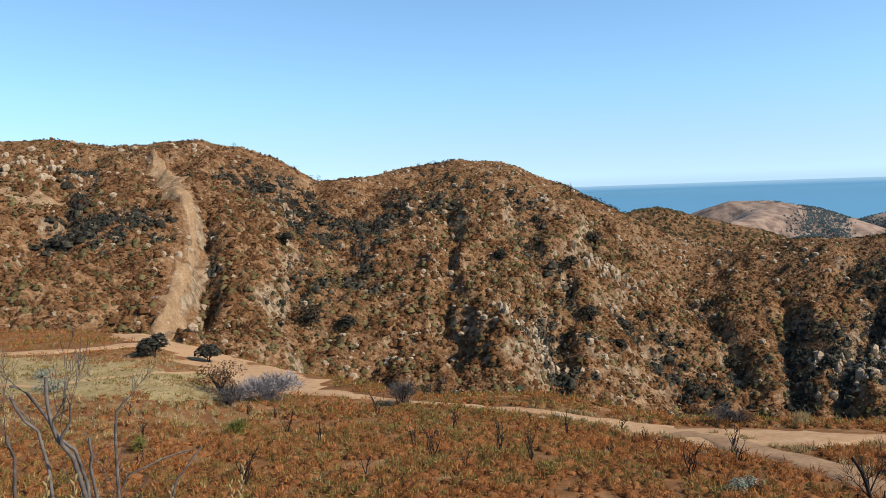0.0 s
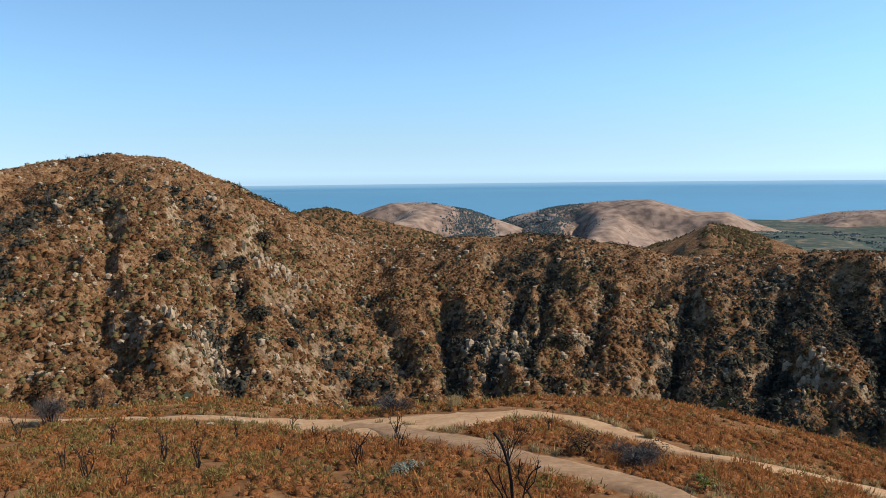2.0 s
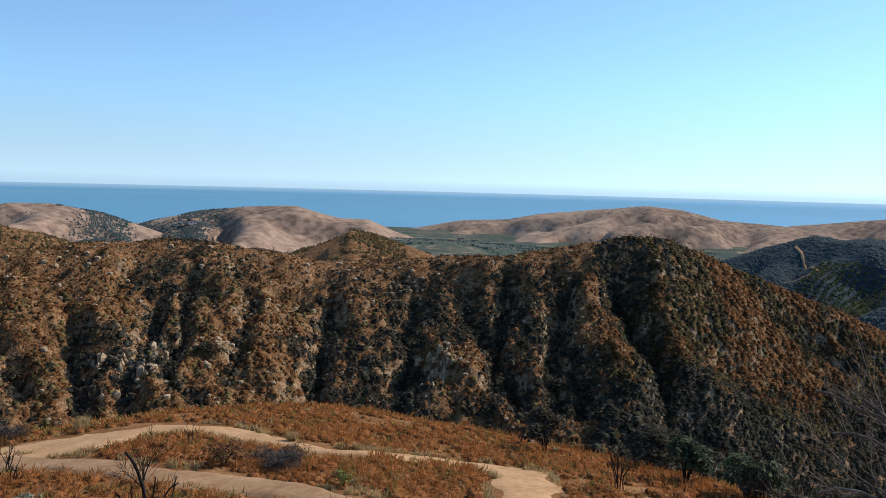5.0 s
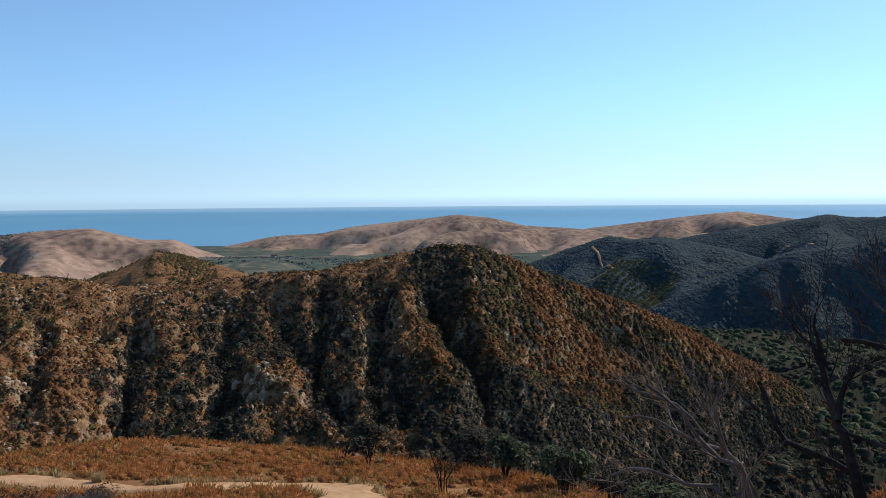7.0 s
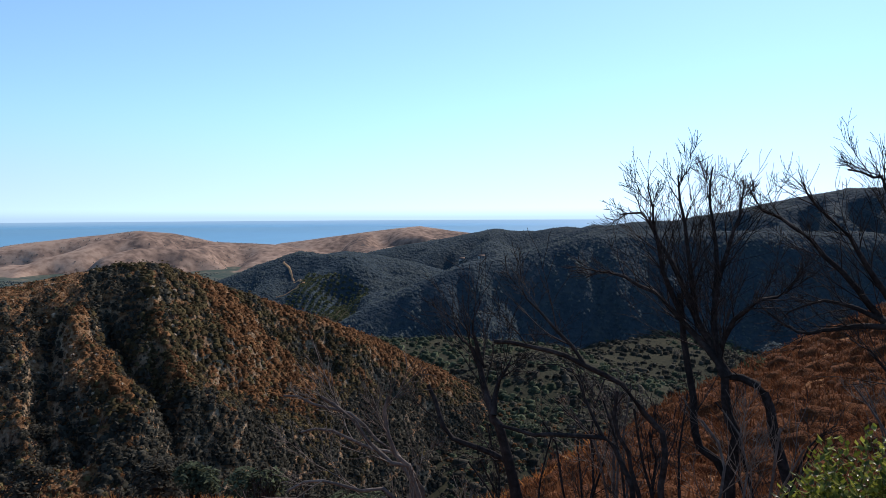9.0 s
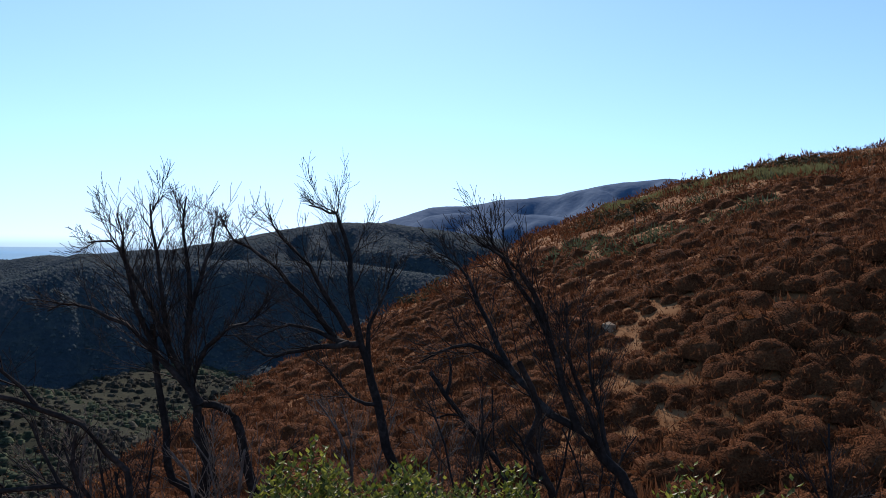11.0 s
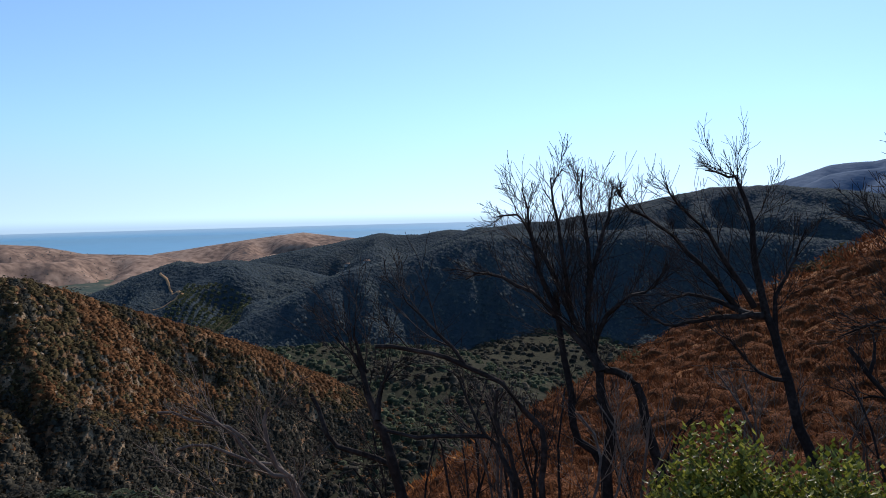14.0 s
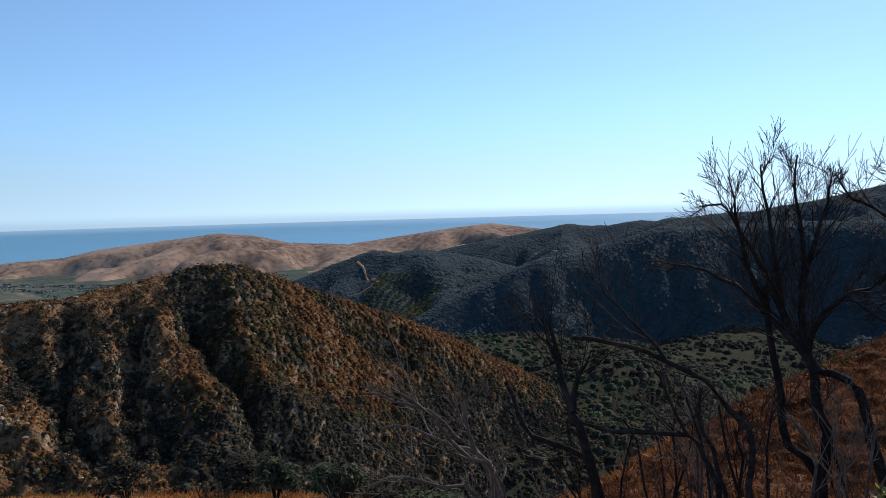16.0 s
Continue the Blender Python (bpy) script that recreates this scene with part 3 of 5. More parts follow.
# ---- growth: many small leaves or twigs on every plant ----
def leafy_form(rng, count, leaf, tall=0.8, stretch=1.6, up=0.3, lump=0.3, shell=0.55):
    """A plant of unit radius as loose triangles facing outwards: leaves in lumps, with gaps between."""
    a = rng.rand(count) * 2 * np.pi
    h = rng.rand(count) ** 0.8
    rad = np.sqrt(np.clip(1 - (h * 0.95) ** 2, 0, 1)) * (shell + (1 - shell) * rng.rand(count) ** 0.5)
    rad = rad * (1 - lump + 2 * lump * (0.5 + 0.5 * np.sin(a * 3 + h * 5 + rng.rand() * 6)))
    c = np.stack([np.cos(a) * rad, np.sin(a) * rad, h * tall], 1)
    n = c / (np.linalg.norm(c, axis=1)[:, None] + 1e-6) + rng.randn(count, 3) * 0.45
    n[:, 2] += up
    n /= np.linalg.norm(n, axis=1)[:, None]
    t = np.cross(n, rng.randn(count, 3))
    t /= np.linalg.norm(t, axis=1)[:, None]
    b = np.cross(n, t)
    s = leaf * (0.6 + 0.8 * rng.rand(count))[:, None]
    return np.stack([c + t * s * stretch, c - t * s * 0.6 + b * s * 0.6, c - t * s * 0.6 - b * s * 0.6], 1)


def spiky_form(rng, count, tall=1.0, spread=0.7, width=0.05):
    """Blades or twigs that rise from one foot."""
    a = rng.rand(count) * 2 * np.pi
    lean = spread * rng.rand(count)
    foot = rng.randn(count, 3) * 0.18
    foot[:, 2] = 0
    top = foot + np.stack([np.cos(a) * lean, np.sin(a) * lean, tall * (0.5 + 0.5 * rng.rand(count))], 1)
    w = np.stack([-np.sin(a + 1), np.cos(a + 1), a * 0], 1) * width
    return np.stack([foot - w, foot + w, top], 1)


def scatter(name, label, category, mat, x, y, z, size, forms, rng, squash=0.2):
    n = len(x)
    pick = rng.randint(len(forms), size=n)
    out = []
    for k, form in enumerate(forms):
        i = np.where(pick == k)[0]
        if not len(i):
            continue
        a = rng.rand(len(i)) * 2 * np.pi
        c, s = np.cos(a)[:, None], np.sin(a)[:, None]
        f = form.reshape(-1, 3)
        fx, fy, fz = f[None, :, 0], f[None, :, 1], f[None, :, 2]
        sz = size[i][:, None]
        hz = sz * (1 + squash * (rng.rand(len(i), 1) * 2 - 1))
        v = np.stack([(fx * c - fy * s) * sz + x[i][:, None], (fx * s + fy * c) * sz + y[i][:, None], fz * hz + z[i][:, None]], -1)
        out.append(v.reshape(-1, 3))
    v = np.concatenate(out)
    ob = mesh_object(name, v, np.arange(len(v)).reshape(-1, 3), mat, flat=True)
    return tagged(ob, label, category, kind="stuff")


def spread(rng, n, az0, az1, r0, r1, power=2.0):
    a = np.radians(az0 + (az1 - az0) * rng.rand(n))
    r = (r0 ** power + (r1 ** power - r0 ** power) * rng.rand(n)) ** (1 / power)
    return np.sin(a) * r, np.cos(a) * r


rng = np.random.RandomState(12)
CROWN = [leafy_form(rng, 40, 0.36, tall=1.25) for _ in range(6)]


def fuzz_form(rng, count, long, width):
    """Thin dry sprigs that stand out from a mound all over."""
    a, h = rng.rand(count) * 2 * np.pi, rng.rand(count)
    n = np.stack([np.cos(a) * np.sqrt(1 - h * h), np.sin(a) * np.sqrt(1 - h * h), h], 1)
    foot = n * np.array([0.86, 0.86, 0.62])
    way = n * 0.7 + rng.randn(count, 3) * 0.4 + np.array([0, 0, 0.45])
    way /= np.linalg.norm(way, axis=1)[:, None]
    side = np.cross(way, rng.randn(count, 3))
    side *= width / np.linalg.norm(side, axis=1)[:, None]
    return np.stack([foot - side, foot + side, foot + way * (long * (0.5 + rng.rand(count)))[:, None]], 1)


def mound_form(rng, sides=8, rings=3, tall=0.68):
    """A lumpy cushion, open below."""
    v, f = [(0, 0, tall + 0.08 * rng.rand())], []
    for i in range(1, rings + 1):
        e = i / rings * math.pi / 2
        for k in range(sides):
            g = 2 * math.pi * (k + 0.5 * (i % 2)) / sides
            q = 0.95 * math.sin(e) * (0.82 + 0.36 * rng.rand())
            v.append((math.cos(g) * q, math.sin(g) * q, tall * math.cos(e) * (0.8 + 0.4 * rng.rand()) - (0.1 if i == rings else 0)))
    for k in range(sides):
        f.append((0, 1 + k, 1 + (k + 1) % sides))
        for i in range(rings - 1):
            p, q = 1 + i * sides, 1 + (i + 1) * sides
            f += [(p + k, q + k, p + (k + 1) % sides), (p + (k + 1) % sides, q + k, q + (k + 1) % sides)]
    return np.array(v), np.array(f)


def scatter_mounds(name, label, mat, x, y, z, size, forms, rng):
    vs, fs, at = [], [], 0
    pick = rng.randint(len(forms), size=len(x))
    for k, (fv, ff) in enumerate(forms):
        i = np.where(pick == k)[0]
        a = rng.rand(len(i)) * 2 * np.pi
        c, s = np.cos(a)[:, None], np.sin(a)[:, None]
        sz = size[i][:, None]
        v = np.stack([(fv[None, :, 0] * c - fv[None, :, 1] * s) * sz + x[i][:, None], (fv[None, :, 0] * s + fv[None, :, 1] * c) * sz + y[i][:, None], fv[None, :, 2] * sz + z[i][:, None]], -1)
        f = ff[None] + (np.arange(len(i)) * len(fv))[:, None, None] + at
        at += len(i) * len(fv)
        vs.append(v.reshape(-1, 3))
        fs.append(f.reshape(-1, 3))
    return tagged(mesh_object(name, np.concatenate(vs), np.concatenate(fs), mat), label, "brush", kind="stuff")


def shrub_form(rng, lobes=3):
    """Two or three uneven lobes grown into one another."""
    vs, fs, at = [], [], 0
    for k in range(lobes):
        v, f = mound_form(rng, 5, 2, 0.8)
        w = 0.72 if k == 0 else 0.42 + 0.25 * rng.rand()
        a = rng.rand() * 6.28
        v = v * np.array([w, w * (0.7 + 0.5 * rng.rand()), w * (0.8 + 0.6 * rng.rand())]) + np.array([math.cos(a), math.sin(a), 0]) * (0.15 if k == 0 else 0.55)
        vs.append(v)
        fs.append(f + at)
        at += len(v)
    return np.concatenate(vs), np.concatenate(fs)


SHRUBS = [shrub_form(rng, 2) for _ in range(12)]
SPRAY = [leafy_form(rng, 12, 0.24, tall=1.0, lump=0.2, stretch=1.5, shell=0.8) for _ in range(8)]


TUSSOCKS = [mound_form(rng, 5, 2, 0.8) for _ in range(10)]
SPECKS = [mound_form(rng, 5, 1, 0.9) for _ in range(8)]
SPRIGLETS = [leafy_form(rng, 5, 0.26, tall=1.0, lump=0.2, stretch=1.5, shell=0.8) for _ in range(8)]


def shrubs(name, label, category, mat, x, y, z, size, rng, small=False):
    """Dense uneven shrubs with loose leaf sprays standing out of them."""
    body = scatter_mounds(name, label, mat, x, y, z, size * 0.9, TUSSOCKS if small else SHRUBS, rng)
    tagged(body, label, category, kind="stuff")
    scatter(name + "_leaves", "loose leaves of " + label, category, mat, x, y, z, size, SPRIGLETS if small else SPRAY, rng)


FUZZ = [fuzz_form(rng, 88, 0.2, 0.026) for _ in range(6)]
TUFT = [fuzz_form(rng, 30, 0.42, 0.048) for _ in range(6)]
TUFT_FAR = [fuzz_form(rng, 18, 0.45, 0.085) for _ in range(6)]
SPRIGS = [fuzz_form(rng, 30, 0.34, 0.026) for _ in range(6)]
FUZZ2 = [fuzz_form(rng, 56, 0.24, 0.035) for _ in range(6)]
MOUNDS = [mound_form(rng) for _ in range(8)]
SMALL_MOUNDS = [mound_form(rng, 6, 2, 0.5) for _ in range(8)]
TWIGS = [spiky_form(rng, 24, tall=1.2, spread=0.9, width=0.03) for _ in range(5)]
BLADES = [spiky_form(rng, 26, tall=0.9, spread=0.7, width=0.075) for _ in range(5)]

# the bench
x, y = spread(rng, 42000, -48, 96, 24, 128, 1.1)
az, r = polar(x, y)
keep = off_road(x, y, 0.35) & (r < np.interp(az, BROW[:, 0], BROW[:, 1]) + 16)
x, y, az, r = x[keep], y[keep], az[keep], r[keep]
patch = fbm(x / 14, y / 14, 3)
meadow = smooth(-10, -17, az) * smooth(46, 58, r) * (1 - smooth(88, 98, r))
u = rng.rand(len(x))
bare = (fbm(x / 5 + 50, y / 5, 3) > 0.28) & (u < 0.8)
green_p = (1 - 0.65 * smooth(14, 32, az)) * np.clip(0.42 + 0.5 * patch + 0.5 * fbm(x / 4 + 21, y / 4, 2) + 0.25 * meadow, 0.02, 0.8)
straw_p = np.clip(0.05 + 0.75 * meadow, 0, 0.8)
kind = np.where(u < straw_p, 2, np.where(rng.rand(len(x)) < green_p, 1, 0))
size = 0.30 + 0.40 * rng.rand(len(x)) ** 1.7
z = ground_z(x, y) - 0.04
for k, (nm, lb, cat, m, forms) in enumerate([
        ("rust_brush", "low rust-brown dried brush covering the bench", "brush", M_RUST, TUFT),
        ("sage_brush", "low olive-green regrowth among dried brush", "brush", M_OLIVE, TUFT),
        ("meadow_grass", "pale dry meadow grass on the bench", "grass", M_STRAW, BLADES)]):
    for near in (True, False):
        s = (kind == k) & ~bare & ((r < 58) == near)
        scatter(nm, lb, cat, m, x[s], y[s], z[s], size[s] * (0.8 if k == 2 else 1.0), forms if near or k == 2 else TUFT_FAR, rng)
s = (kind < 2) & ~bare & (r < 64)
scatter_mounds("brush_mounds", "low brown dried brush cushions on the bench", M_LITTER, x[s], y[s], z[s], size[s] * 0.85, SMALL_MOUNDS, rng)
# grass along the roadsides
pts = np.concatenate([along(ROAD_MAIN[8:], 0.12), along(ROAD_SPUR, 0.2)])
side = np.where(rng.rand(len(pts)) < 0.5, -1, 1) * (0.45 + 0.25 * rng.rand(len(pts)))
t = np.gradient(pts[:, :2], axis=0)
t /= np.linalg.norm(t, axis=1)[:, None] + 1e-6
gx, gy = pts[:, 0] + t[:, 1] * side * pts[:, 2], pts[:, 1] - t[:, 0] * side * pts[:, 2]
s = fbm(gx / 4, gy / 4, 2) > -0.05
scatter("roadside_grass", "straw-coloured dry grass along the road", "grass", M_STRAW, gx[s], gy[s], ground_z(gx[s], gy[s]) - 0.03, 0.25 + 0.35 * rng.rand(s.sum()), BLADES, rng)

# the hillside beside the camera
x, y = spread(rng, 13500, 84, 152, 6.5, 122, 1.3)
fx, fy = spread(rng, 1900, 92, 150, 6.5, 30, 1.6)
x, y = np.concatenate([x, fx]), np.concatenate([y, fy])
az, r = polar(x, y)
keep = (r < np.interp(az, BROW[:, 0], BROW[:, 1]) + 8)
x, y, az, r = x[keep], y[keep], az[keep], r[keep]
size = (0.30 + 0.85 * rng.rand(len(x)) ** 2.6) * (0.72 + 0.16 * smooth(8, 50, r)) * (1 + 0.6 * fbm(x / 3.5, y / 3.5, 2))
z = ground_z(x, y) - 0.06
g = (fbm(x / 10 + 9, y / 10, 3) > 0.34) & (rng.rand(len(x)) < 0.35) & (r > 36)
for r0, r1, forms in ((0, 26, FUZZ), (26, 60, FUZZ2), (60, 200, TUFT_FAR)):
    s = ~g & (r >= r0) & (r < r1)
    scatter("orange_brush", "dense rust-orange dead brush covering the hillside", "brush", M_ORANGE_BACKLIT, x[s], y[s], z[s], size[s], forms, rng)
s = ~g & (r < 60)
scatter_mounds("brush_mounds", "rounded rust-orange brush mounds on the hillside", M_MOUND, x[s], y[s], z[s], size[s] * 0.86, MOUNDS, rng)
# bigger dark shrubs in loose groups, and a strip of pale green grass high on the slope
hx, hy = spread(rng, 5200, 112, 150, 24, 112, 1.5)
haz, hr = polar(hx, hy)
k = (hr < np.interp(haz, BROW[:, 0], BROW[:, 1]) + 2) & (fbm(hx / 13 + 31, hy / 13, 3) + 0.45 * np.exp(-((haz - 129.5) / 2.5) ** 2 - ((hr - 66) / 14) ** 2) > 0.30)
shrubs("hillside_scrub", "dark brown-green scrub in groups on the hillside", "brush", M_SCRUB, hx[k], hy[k], ground_z(hx[k], hy[k]) - 0.1, 0.45 + 0.6 * rng.rand(k.sum()) ** 2, rng)
q = rng.rand(900)
ga, gr = 131 + 14 * q + rng.randn(900) * 0.5, 92 - 22 * q + rng.randn(900) * 2.2
gx, gy = np.sin(np.radians(ga)) * gr, np.cos(np.radians(ga)) * gr
scatter("green_grass", "strip of pale green grass along the hillside", "grass", M_GRASS, gx, gy, ground_z(gx, gy), 0.45 + 0.4 * rng.rand(900), BLADES, rng)
scatter("green_brush", "patches of dark green brush on the hillside", "brush", M_OLIVE2, x[g], y[g], z[g], size[g] * 1.1, TUFT, rng)

x, y = spread(rng, 4000, 84, 150, 6.6, 44, 1.2)
scatter("brush_litter", "low rust-brown sprigs between the brush mounds", "brush", M_ORANGE_BACKLIT, x, y, ground_z(x, y) - 0.1, 0.3 + 0.25 * rng.rand(len(x)), SPRIGS, rng)

# the ridge across the canyon
x, y = spread(rng, 125000, -34, 88, 92, 335, 1.3)
z = ridge_z(x, y)
az, r = polar(x, y)
keep = (z > ground_z(x, y) + 0.2) & (r < np.interp(az, RIDGE_DIST[:, 0], RIDGE_DIST[:, 1]) + 7)
d = np.vstack([along(SCREE, 2.0), along(SCREE_LOW, 2.0)])
keep &= np.hypot(x[:, None] - d[None, :, 0], y[:, None] - d[None, :, 1]).min(1) > 2.6
x, y, z, az, r = x[keep], y[keep], z[keep], az[keep], r[keep]
hol = ridge_hollow(x, y)
wood = np.clip(0.07 + 0.6 * smooth(0.55, 1.1, hol) * (0.55 + 0.45 * smooth(5, 40, az)) + 0.34 * smooth(16, 36, az) + 1.3 * fbm(x / 20, y / 20, 3), 0.02, 0.9)
end = smooth(52, 66, az)
wood = wood * (1 - end) + end * smooth(0.3, 0.8, hol + 0.7 * fbm(x / 36 + 3, y / 36, 3))
angle = np.degrees(np.arctan2(z, r))
wood = wood + 0.16 * smooth(-6, -10, angle) * smooth(-8, 6, az) * (1 - smooth(24, 34, az))
wood = wood + 0.8 * smooth(-10.5, -15, angle) * smooth(58, 68, az)
u = 0.2 + 0.6 * rng.rand(len(x))
kind = np.where(u < wood, 2, np.where(rng.rand(len(x)) < 0.30 + 0.5 * fbm(x / 22 + 70, y / 22, 2), 1, 0))
grey = (kind == 2) & (rng.rand(len(x)) < 0.22)
kind[grey] = 3
thin = rng.rand(len(x)) < 0.9 - 0.35 * smooth(0.1, 0.35, fbm(x / 16 + 33, y / 16, 3))
size = (0.38 + 0.75 * rng.rand(len(x)) ** 2.4) * (1 - 0.45 * smooth(-4.5, -1.0, np.degrees(np.arctan2(z, r)) - np.interp(az, [c[0] for c in RIDGE_CREST], [c[1] for c in RIDGE_CREST]) - 1.0))
for k, (nm, lb, m, forms, f) in enumerate([
        ("ridge_brush", "rust-brown dried brush scattered over the ridge", M_DRY, None, 0.95),
        ("ridge_sage", "olive low shrubs dotted over the ridge", M_OLIVE3, None, 0.95),
        ("ridge_scrub", "dark evergreen scrub in the ridge gullies", M_DARK, None, 1.7),
        ("ridge_deadwood", "grey leafless shrubs in the ridge gullies", M_GREY, TWIGS, 1.7)]):
    s = (kind == k) & thin
    if forms:
        scatter(nm, lb, "brush", m, x[s], y[s], z[s] - 0.15, size[s] * f, forms, rng)
    else:
        shrubs(nm, lb, "brush", m, x[s], y[s], z[s] - 0.15, size[s] * f, rng, k < 2)

# low tufts between the ridge's shrubs
TINY = [leafy_form(rng, 5, 0.55, tall=0.8, lump=0.1, stretch=1.3) for _ in range(6)]
x, y = spread(rng, 52000, -34, 72, 105, 245, 1.3)
z = ridge_z(x, y)
s = z > ground_z(x, y) + 0.2
s &= np.hypot(x[:, None] - d[None, :, 0], y[:, None] - d[None, :, 1]).min(1) > 2.6
s &= fbm(x / 7 + 8, y / 7, 3) < 0.16
x, y, z = x[s], y[s], z[s]
u = rng.rand(len(x)) + 0.6 * fbm(x / 18, y / 18, 2)
for lo, hi, m, nm, lb in ((-9, 0.82, M_DRY, "ridge_tufts", "low dried tufts between the ridge's shrubs"), (0.82, 9, M_OLIVE2, "ridge_greens", "low dull green tufts on the ridge")):
    s = (u >= lo) & (u < hi)
    scatter(nm, lb, "brush", m, x[s], y[s], z[s] - 0.08, 0.28 + 0.3 * rng.rand(s.sum()), TINY, rng)

# more cover on the ridge's falling end
x, y = spread(rng, 22000, 60, 93, 150, 335, 1.5)
z = ridge_z(x, y)
s = z > ground_z(x, y) + 0.1
x, y, z = x[s], y[s], z[s]
pick = 0.08 + 0.2 * rng.rand(len(x)) + 0.42 * ridge_hollow(x, y) + 0.9 * fbm(x / 36 + 3, y / 36, 3) + 0.6 * smooth(-11, -15, np.degrees(np.arctan2(z, np.hypot(x, y))))
for lo, hi, m, nm, lb in ((-9, 0.32, M_DRY, "flank_brush", "dry brown brush on the ridge's end"), (0.32, 0.66, M_SCRUB, "flank_sage", "dull brown-green brush on the ridge's end"), (0.66, 9, M_DARK, "flank_scrub", "dark scrub on the ridge's end")):
    s = (pick >= lo) & (pick < hi)
    shrubs(nm, lb, "brush", m, x[s], y[s], z[s] - 0.2, 0.75 + 0.95 * rng.rand(s.sum()) ** 2, rng, True)

# canyon and valley woods
x, y = spread(rng, 22000, -5, 132, 75, 620, 1.5)
az, r = polar(x, y)
gz = ground_z(x, y)
keep = (r > np.interp(az, BROW[:, 0], BROW[:, 1]) + 14) & (ridge_z(x, y) < gz + 3)
keep &= (spur_z(x, y) < gz + 12) & (front_z(x, y) < gz + 6)
x, y, gz = x[keep], y[keep], gz[keep]
light = (fbm(x / 60, y / 60, 2) > 0.0) & (rng.rand(len(x)) < 0.8)
for s, nm, lb, m in ((light, "valley_trees", "grey-green trees along the valley floor", M_VALE), (~light, "valley_woods", "dark evergreen woods on the canyon floor", M_DARK)):
    shrubs(nm, lb, "trees", m, x[s], y[s], gz[s] - 0.4, 1.4 + 2.2 * rng.rand(s.sum()) ** 1.5, rng, True)

HILL_TRACK = along([(725, 227, 2.4), (701, 212, 2.4), (667, 191, 2.4), (667, 202, 2.4), (664, 215, 2.4)], 3.0)
x, y = spread(rng, 12000, 64, 112, 60, 330, 1.3)
az, r = polar(x, y)
z = ground_z(x, y)
s = (r > np.interp(az, BROW[:, 0], BROW[:, 1]) + 6) & (ridge_z(x, y) < z + 0.5)
x, y, z = x[s], y[s], z[s]
pick = rng.rand(len(x)) + 0.8 * fbm(x / 30 + 3, y / 30 + 8, 3)
for lo, hi, m, nm, lb in ((-9, 0.4, M_VALE, "slope_sage", "dull green brush on the canyon slopes"), (0.4, 0.62, M_DRY, "slope_brush", "dry brown brush on the canyon slopes"), (0.62, 9, M_DARK, "slope_scrub", "dark scrub on the canyon slopes")):
    s = (pick >= lo) & (pick < hi)
    shrubs(nm, lb, "brush", m, x[s], y[s], z[s] - 0.2, 0.75 + 0.95 * rng.rand(s.sum()) ** 2, rng, True)

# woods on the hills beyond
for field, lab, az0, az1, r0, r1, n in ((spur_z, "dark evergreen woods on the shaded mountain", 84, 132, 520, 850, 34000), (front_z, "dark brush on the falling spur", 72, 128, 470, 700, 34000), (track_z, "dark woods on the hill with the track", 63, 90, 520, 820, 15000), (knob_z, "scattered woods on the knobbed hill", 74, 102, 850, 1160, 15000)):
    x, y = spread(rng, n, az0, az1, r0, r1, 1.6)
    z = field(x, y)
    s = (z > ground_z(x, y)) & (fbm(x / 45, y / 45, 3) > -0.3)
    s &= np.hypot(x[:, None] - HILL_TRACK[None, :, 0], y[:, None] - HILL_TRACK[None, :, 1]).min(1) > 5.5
    tagged(scatter_mounds("hill_woods", lab, M_HAZEWOODS, x[s], y[s], z[s] - 0.5, 0.7 + 1.1 * rng.rand(s.sum()) ** 2, SPECKS, rng), lab, "trees", kind="stuff")


# trees and scrub on the tan hills
for field, hol, lab, az0, az1, r0, r1, n, sz, bare in ((low_z, low_hollow, "scrub on the low hill", 9, 26, 380, 560, 12000, 1.3, 0.15), (cone_z, cone_hollow, "dark scrub on the pointed hill", 33, 46, 380, 600, 16000, 1.7, 0.05),
        (tan_z, tan_hollow, "dark brush in the tan hill's folds", 13, 31, 1050, 1450, 9000, 1.2, 0.75), (tan_z, tan_hollow, "dark brush on the tan hill's shoulder", 22.5, 28, 1080, 1400, 9000, 2.2, 0.0), (grassy_z, grassy_hollow, "dark woods across the grassy hill", 24, 49, 1050, 1520, 13000, 1.3, 0.8), (grassy_z, grassy_hollow, "dark woods on the grassy hill's flank", 26, 33.5, 1080, 1520, 12000, 2.4, 0.0), (broad_z, broad_hollow, "dark brush in the broad hill's folds", 42, 80, 1250, 1900, 15000, 1.4, 0.72)):
    x, y = spread(rng, n, az0, az1, r0, r1, 1.6)
    z = field(x, y)
    s = (z > ground_z(x, y)) & (hol(x, y) + 0.9 * fbm(x / (r1 * 0.07), y / (r1 * 0.07), 3) + 0.6 * rng.rand(n) > bare + 0.3)
    az = polar(x, y)[0] + 2.2 * fbm(x / 90, y / 90 + 5, 3)
    s &= rng.rand(n) < smooth(az0, az0 + 2.2, az) * (1 - smooth(az1 - 1.5, az1, az))
    scatter_mounds("hill_scrub", lab, M_HAZEWOODS if r1 > 700 else M_SCRUB, x[s], y[s], z[s] - 0.3, sz * (0.4 + 0.9 * rng.rand(s.sum()) ** 2), SPECKS, rng)
x, y = spread(rng, 6000, 36, 72, 900, 1450, 1.6)
z = ground_z(x, y)
s = fbm(x / 70, y / 70, 3) > 0.02
scatter_mounds("plain_trees", "rows and groves of trees on the coastal plain", M_HAZEWOODS, x[s], y[s], z[s] - 0.4, 1.0 + 1.4 * rng.rand(s.sum()) ** 2, TUSSOCKS, rng)


